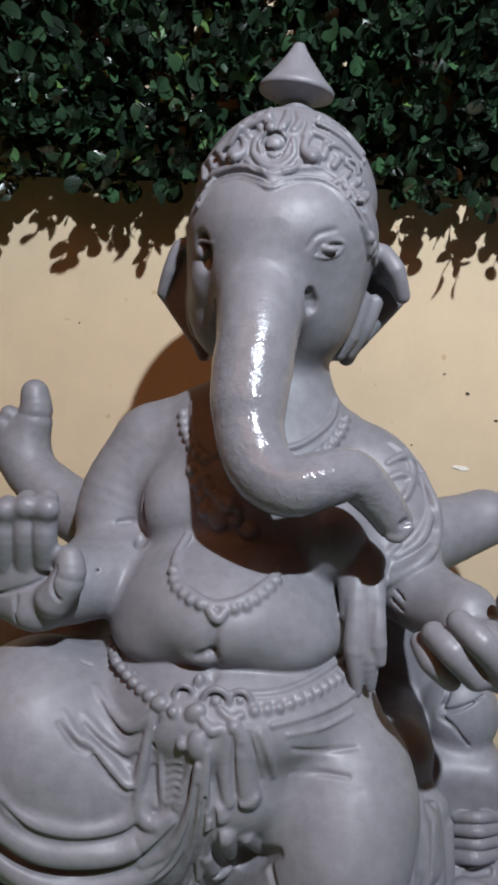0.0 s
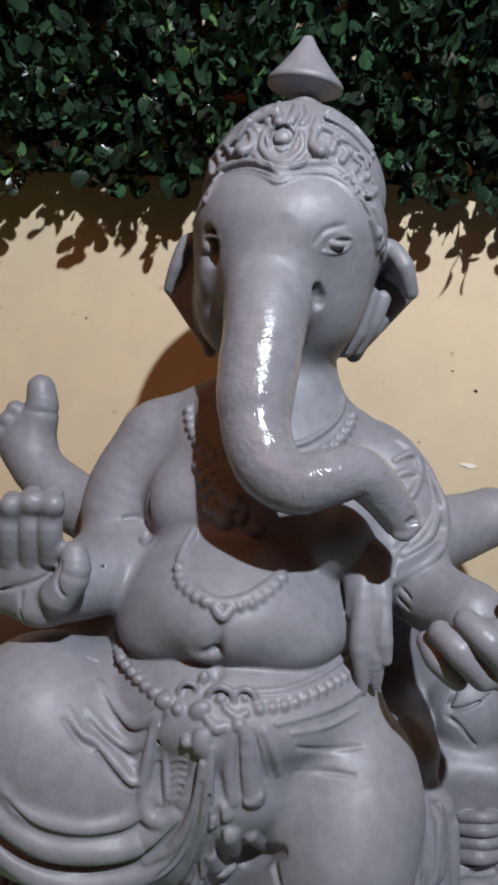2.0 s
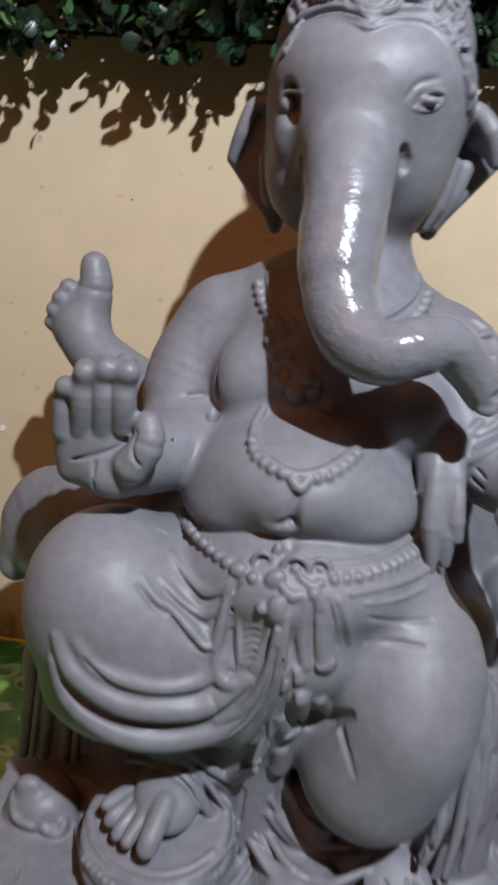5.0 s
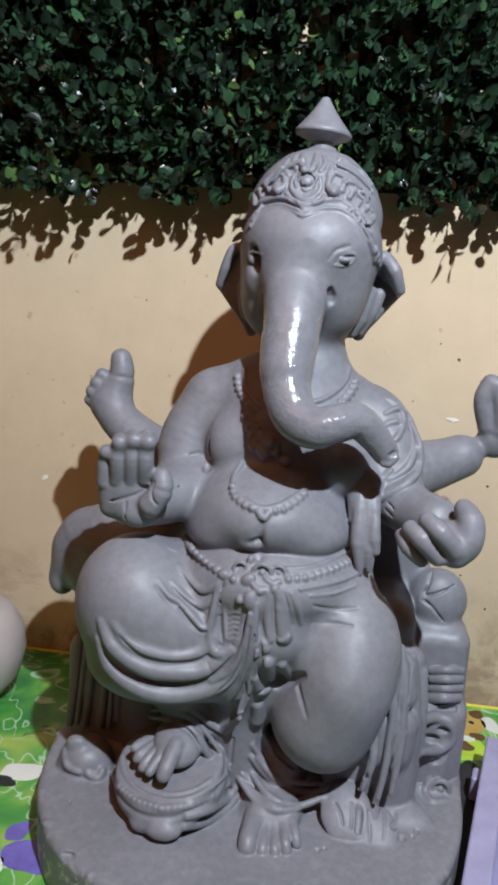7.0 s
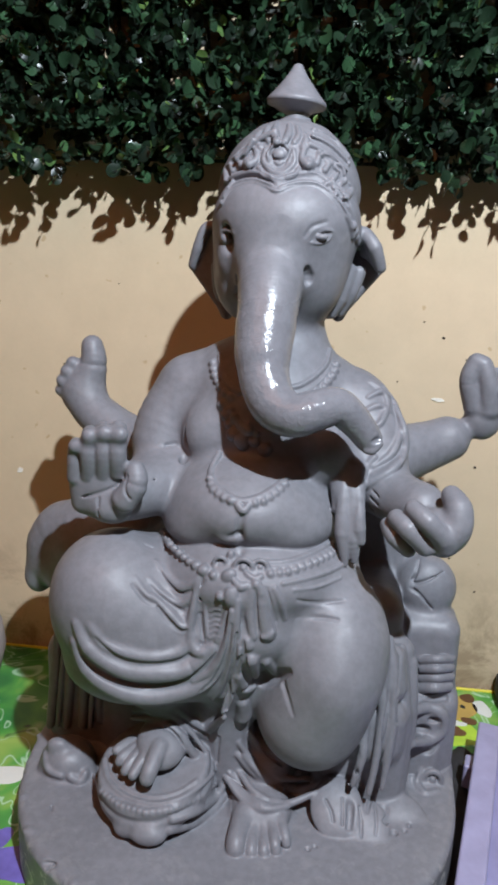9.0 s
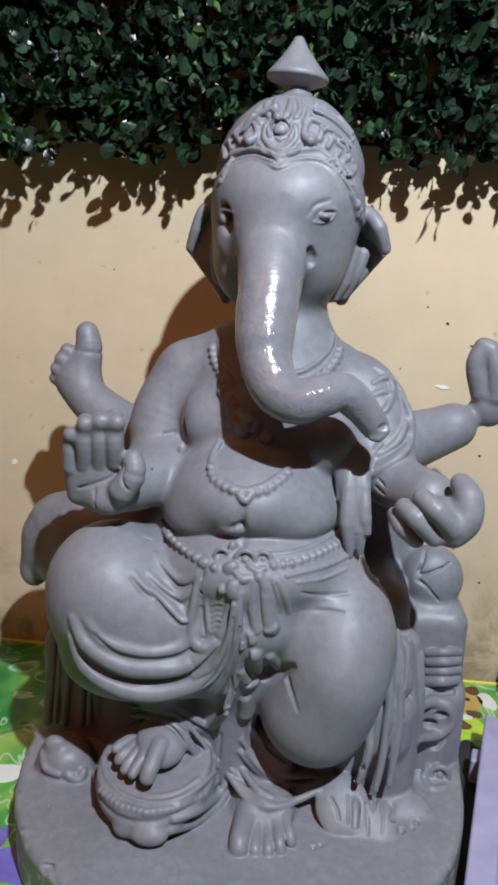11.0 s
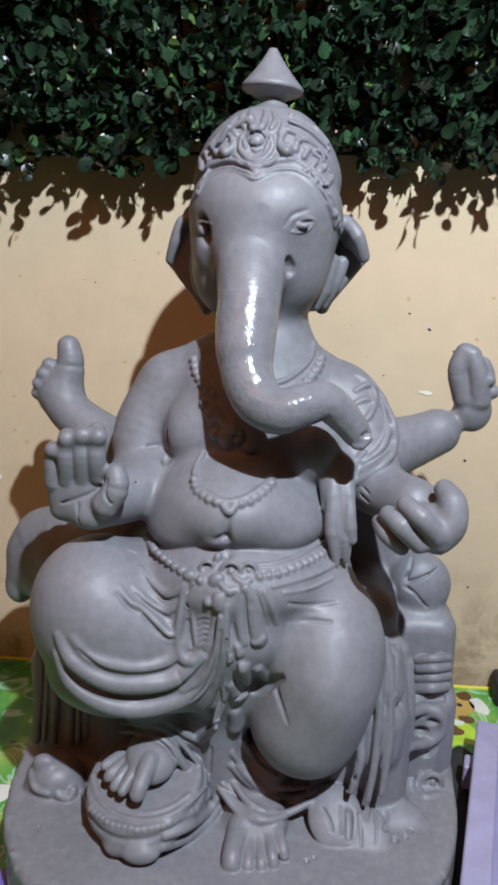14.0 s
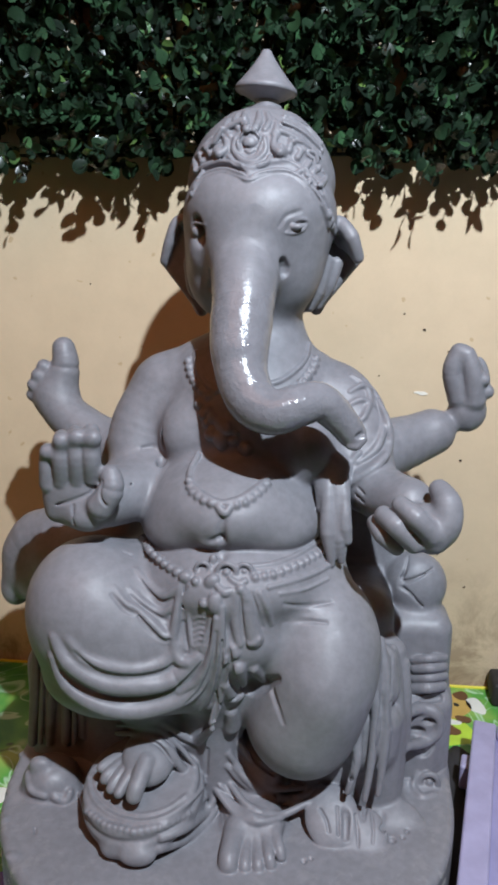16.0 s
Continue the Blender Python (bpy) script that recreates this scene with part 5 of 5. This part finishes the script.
def hedge_panel():
    rnd = random.Random(5)
    base = new("hedge_panel")
    base.location = (0, -0.004, 0.752)
    tagged(base, "dark green artificial boxwood hedge panel fixed on the wall", "hedge panel")
    bm = bmesh.new()
    for i in range(23):
        x = -0.66 + 0.06 * i
        box(bm, (x - 0.002, -0.010, 0.0), (x + 0.002, -0.006, 0.425))
    for i in range(8):
        z = 0.004 + 0.06 * i
        box(bm, (-0.67, -0.014, z - 0.002), (0.67, -0.010, z + 0.002))
    part("net_backing", bm, NET, base)
    near, rv, rf, sv, sf = [], [], [], [], []
    count = 0
    while count < 2700:
        x, z = rnd.uniform(-0.66, 0.66), rnd.uniform(-0.004, 0.42)
        count += 1
        # the panel bulges out further towards its western end, and its lowest sprigs droop
        low = max(0.0, 1 - z / 0.045)
        deep = 0.094 + 0.024 * min(max((0.10 - x) / 0.25, 0.0), 1.0)
        tip = Vector((x + rnd.gauss(0, 0.012), -deep * rnd.uniform(0.40, 1.0), z + rnd.gauss(-0.014 * low, 0.012)))
        foot = Vector((x, -0.012, z))
        # the stalk of one sprig, a thin three-sided rod
        d = tip - foot
        n = len(sv)
        for p, r in ((foot, 0.0011), (tip, 0.0007)):
            for a in range(3):
                ang = a * 2.094
                sv.append((p.x + r * math.cos(ang), p.y + r * 0.3, p.z + r * math.sin(ang)))
        sf += [(n, n + 1, n + 4, n + 3), (n + 1, n + 2, n + 5, n + 4), (n + 2, n, n + 3, n + 5)]
        q0 = d.to_track_quat("Y", "Z")
        for k in range(7):
            at = foot + d * (0.35 + 0.65 * (k // 2) / 3)
            side = rnd.uniform(0, 6.28) if k % 2 == 0 else side + math.pi + rnd.gauss(0, 0.3)
            lean = rnd.uniform(0.7, 1.35) if k < 6 else rnd.uniform(0, 0.4)
            q = q0 @ Euler((0, side, 0)).to_quaternion() @ Euler((lean, 0, 0)).to_quaternion() @ Euler((0, rnd.gauss(0, 0.5), 0)).to_quaternion()
            m = Matrix.LocRotScale(at, q, Vector([rnd.uniform(0.75, 1.12)] * 3))
            near.append((m, rnd.randrange(len(LEAVES)), abs(x) < 0.36 and z < 0.075 and k > 3))
    shared = [mesh_of("leaf", v, f, LEAF, True) for v, f in LEAVES]
    made = 0
    for m, kind, close in near:
        if close and made < 300:
            ob = new("leaf", shared[kind])
            ob.parent = base
            ob.matrix_basis = m
            made += 1
        else:
            v, f = LEAVES[kind]
            n = len(rv)
            rv += [tuple(m @ Vector(p)) for p in v]
            rf += [tuple(i + n for i in q) for q in f]
    for name, v, f, mat, label in (("foliage", rv, rf, LEAF, "small oval glossy plastic leaves"), ("stalk_mesh", sv, sf, STEM, "thin plastic stalks")):
        ob = new(name, mesh_of(name, v, f, mat, name == "foliage"))
        ob.parent = base
        tagged(ob, label, kind="stuff")


hedge_panel()


# ---- printed mat ----
def mat_print():
    g = Nodes("printed_vinyl", 0.30)
    base = g.ramp(g.noise(10, 3, 0.5, 0.8), (0.32, (0.015, 0.11, 0.03)), (0.46, (0.035, 0.22, 0.05)), (0.58, (0.10, 0.34, 0.06)), (0.70, (0.34, 0.48, 0.10)))
    v = g.add("ShaderNodeTexVoronoi", Vector=g.co, Scale=24.0).outputs["Distance"]
    leafy = g.ramp(v, (0.10, 1.0), (0.30, 0.0))
    pick = g.ramp(g.noise(7, 2), (0.48, 0.0), (0.58, 0.8))
    base = g.mix(g.mix(1.0, leafy, pick, "MULTIPLY"), base, (0.55, 0.66, 0.42))
    curl = g.ramp(g.noise(13, 1.5, 0.4, 1.6), (0.480, 0.0), (0.495, 0.7), (0.505, 0.7), (0.52, 0.0))
    base = g.mix(curl, base, (0.50, 0.72, 0.50))
    dark = g.ramp(g.noise(16, 2, 0.5, 0.5), (0.66, 0.0), (0.70, 0.85))
    g.color(g.mix(dark, base, (0.03, 0.05, 0.04)))
    return g.bump(g.noise(60, 4), 0.15, 0.001).m


def blob_bm(cx, cy, rx, ry, seed, z0, z1, n=26, wob=0.12):
    """A thin printed patch with an uneven round outline."""
    rnd = random.Random(seed)
    ph = [rnd.uniform(0, 6.28) for _ in range(4)]
    bm = bmesh.new()
    ring = []
    for i in range(n):
        a = 2 * math.pi * i / n
        r = 1 + wob * sum(math.sin((k + 2) * a + ph[k]) / (k + 1) for k in range(4))
        ring.append((cx + rx * r * math.cos(a), cy + ry * r * math.sin(a)))
    top = [bm.verts.new((x, y, z1)) for x, y in ring]
    low = [bm.verts.new((x, y, z0)) for x, y in ring]
    bm.faces.new(top)
    for i in range(n):
        bm.faces.new((low[i], low[(i + 1) % n], top[(i + 1) % n], top[i]))
    return bm


MAT = mat_print()
INK = {
    "tan": plain("tan_print", (0.50, 0.33, 0.09), 0.3, 0.08, 30),
    "brown": plain("brown_print", (0.13, 0.06, 0.025), 0.3, 0.15, 30),
    "white": plain("white_print", (0.72, 0.72, 0.66), 0.3, 0.06, 30),
    "lime": plain("lime_print", (0.42, 0.60, 0.05), 0.3, 0.12, 25),
    "yellow": plain("yellow_edge", (0.80, 0.68, 0.06), 0.35, 0.08, 25),
    "violet": plain("violet_print", (0.15, 0.12, 0.42), 0.3, 0.25, 40),
    "black": plain("black_print", (0.015, 0.02, 0.02), 0.3, 0.2, 30),
}


def play_mat():
    mat = new("play_mat")
    mat.location = (0, -0.006, 0)
    tagged(mat, "green vinyl play mat with a bright leaf and animal print", "mat")
    part("sheet", box(bmesh.new(), (-0.75, -0.75, -0.004), (0.75, -0.004, 0.0)), MAT, mat)
    part("edge_binding", box(bmesh.new(), (-0.75, -0.004, -0.004), (0.75, 0.0, 0.003), 0.001), INK["yellow"], mat, "yellow edge binding")
    for ink, cx, cy, rx, ry, seed, lift in (
            ("lime", 0.262, -0.115, 0.036, 0.040, 3, 1), ("tan", 0.280, -0.058, 0.026, 0.034, 4, 2), ("brown", 0.262, -0.022, 0.010, 0.011, 5, 3),
            ("brown", 0.301, -0.032, 0.012, 0.010, 6, 3), ("brown", 0.293, -0.090, 0.010, 0.009, 7, 3), ("brown", 0.263, -0.086, 0.011, 0.010, 8, 3),
            ("white", 0.274, -0.098, 0.014, 0.006, 9, 4), ("brown", 0.268, -0.116, 0.016, 0.011, 10, 3), ("black", 0.290, -0.056, 0.0035, 0.004, 11, 4),
            ("white", 0.318, -0.055, 0.012, 0.020, 12, 2), ("violet", -0.232, -0.425, 0.030, 0.026, 13, 1), ("violet", -0.262, -0.395, 0.012, 0.016, 14, 1),
            ("white", -0.300, -0.300, 0.030, 0.016, 15, 1), ("black", -0.318, -0.322, 0.016, 0.010, 16, 2), ("white", -0.272, -0.445, 0.020, 0.012, 19, 1)):
        part("printed_patch", blob_bm(cx, cy + 0.006, rx, ry, seed, 0.0, 0.0004 * lift), INK[ink], mat, ink + " printed patch")


play_mat()


# ---- lilac crate, sheet for the dark gap, and pot beside the statue ----
LILAC = plain("lilac_plastic", (0.25, 0.235, 0.40), 0.45, 0.12, 22)
LILAC_PALE = plain("scuffed_lilac_plastic", (0.32, 0.30, 0.45), 0.5, 0.12, 30)


def lilac_crate():
    c = new("lilac_crate")
    c.matrix_world = pose(0.287, -0.172, 0.0, 0, 0, -15.5)
    tagged(c, "scuffed lilac plastic crate lid standing beside the statue", "crate")
    part("body", box(bmesh.new(), (0.0, -0.42, 0.001), (0.24, 0.0, 0.046), 0.004), LILAC, c)
    part("rim", box(bmesh.new(), (-0.002, -0.424, 0.046), (0.026, 0.002, 0.056), 0.003), LILAC_PALE, c, "paler raised rim")
    part("rim", box(bmesh.new(), (0.0265, -0.020, 0.046), (0.24, 0.002, 0.0555), 0.003), LILAC_PALE, c, "paler raised rim")
    part("ridge", box(bmesh.new(), (0.040, -0.40, 0.046), (0.046, -0.024, 0.052), 0.002), LILAC, c)
    part("ridge", box(bmesh.new(), (0.080, -0.40, 0.046), (0.086, -0.024, 0.052), 0.002), LILAC, c)
    part("clip", box(bmesh.new(), (-0.012, -0.075, 0.008), (0.0, -0.050, 0.040), 0.003), LILAC_PALE, c, "pale plastic clip")
    part("clip", box(bmesh.new(), (-0.012, -0.33, 0.008), (0.0, -0.30, 0.040), 0.003), LILAC_PALE, c, "pale plastic clip")


lilac_crate()


# black sheet added to darken the gap of ground between base and crate
def dark_cloth():
    rnd = random.Random(3)
    nx, ny = 16, 44
    v, f = [], []
    for j in range(ny + 1):
        for i in range(nx + 1):
            x, y = 0.205 + 0.085 * i / nx + 0.012 * math.sin(j * 0.5), -0.60 + 0.44 * j / ny + 0.008 * math.sin(i * 0.9)
            edge = min(i, nx - i, j, ny - j) > 0
            h = 0.003 + (0.010 * max(0.0, noise.noise(Vector((x * 40, y * 25, 0.3)))) if edge else 0)
            v.append((x + 0.10 * (y + 0.35), y, h))
    for j in range(ny):
        for i in range(nx):
            a = j * (nx + 1) + i
            f.append((a, a + 1, a + nx + 2, a + nx + 1))
    ob = new("dark_cloth", mesh_of("dark_cloth", v, f, plain("dark_gap_black", (0.02, 0.018, 0.02), 0.85, 0.3, 60), True))
    solid = ob.modifiers.new("thick", "SOLIDIFY")
    solid.thickness = 0.002
    tagged(ob, "uneven black sheet added for the dark ground by the base", "cloth")


dark_cloth()


def clay_pot():
    bm = bmesh.new()
    prof = ((0.0, 0.0), (0.035, 0.0), (0.060, 0.012), (0.082, 0.040), (0.090, 0.075), (0.086, 0.108), (0.070, 0.138), (0.045, 0.155), (0.036, 0.162), (0.036, 0.174), (0.044, 0.180), (0.038, 0.181), (0.030, 0.170), (0.0, 0.165))
    n = 48
    rings = [[bm.verts.new((r * math.cos(2 * math.pi * i / n), r * math.sin(2 * math.pi * i / n), z)) for i in range(n)] for r, z in prof[1:-1]]
    for a, b in zip(rings[:-1], rings[1:]):
        for i in range(n):
            bm.faces.new((a[i], a[(i + 1) % n], b[(i + 1) % n], b[i]))
    bm.faces.new(rings[0][::-1])
    bm.faces.new(rings[-1])
    ob = part("round_pot", bm, plain("pale_pink_clay", (0.46, 0.40, 0.38), 0.6, 0.08, 20), None, "", True)
    ob.location = (-0.462, -0.16, 0.0)
    tagged(ob, "round pale pinkish clay pot standing on the mat", "pot")


clay_pot()


def dark_block():
    ob = part("dark_block", box(bmesh.new(), (-0.05, -0.025, 0.0), (0.05, 0.025, 0.036), 0.006), plain("dark_rubber", (0.022, 0.020, 0.020), 0.7, 0.3, 50), None, "", True)
    ob.matrix_world = pose(0.392, -0.036, 0.0, 0, 0, -6)
    tagged(ob, "small dark rubber block lying by the foot of the wall", "block")


dark_block()

# ---- specks and chips in the wall paint ----
CHIP_DARK = plain("dark_hole", (0.05, 0.035, 0.025), 0.9, 0.3, 200)
CHIP_PALE = plain("bare_plaster", (0.80, 0.76, 0.66), 0.8, 0.08, 200)
for kind, x, z, rx, rz in (("d", 0.218, 0.534, 0.0022, 0.0016), ("d", 0.253, 0.505, 0.0018, 0.0014), ("p", 0.219, 0.447, 0.0085, 0.0028), ("d", 0.280, 0.352, 0.0016, 0.0018),
                           ("d", 0.190, 0.555, 0.0012, 0.0010), ("d", 0.262, 0.262, 0.0040, 0.0018), ("d", 0.275, 0.262, 0.0030, 0.0014), ("d", 0.258, 0.21, 0.0014, 0.0012),
                           ("d", 0.300, 0.16, 0.0016, 0.0014), ("p", -0.405, 0.300, 0.0050, 0.0035), ("d", -0.330, 0.470, 0.0010, 0.0012),
                           ("d", 0.160, 0.470, 0.0010, 0.0010), ("d", -0.245, 0.590, 0.0010, 0.0010)):
    ob = part("paint_chip", blob_bm(0, 0, rx, rz, int(1000 * (x + z)), 0.0, 0.0008, 14, 0.22), CHIP_DARK if kind == "d" else CHIP_PALE, WALL_NORTH)
    ob.matrix_basis = pose(x, -0.0004, z, 90, 0, 0)
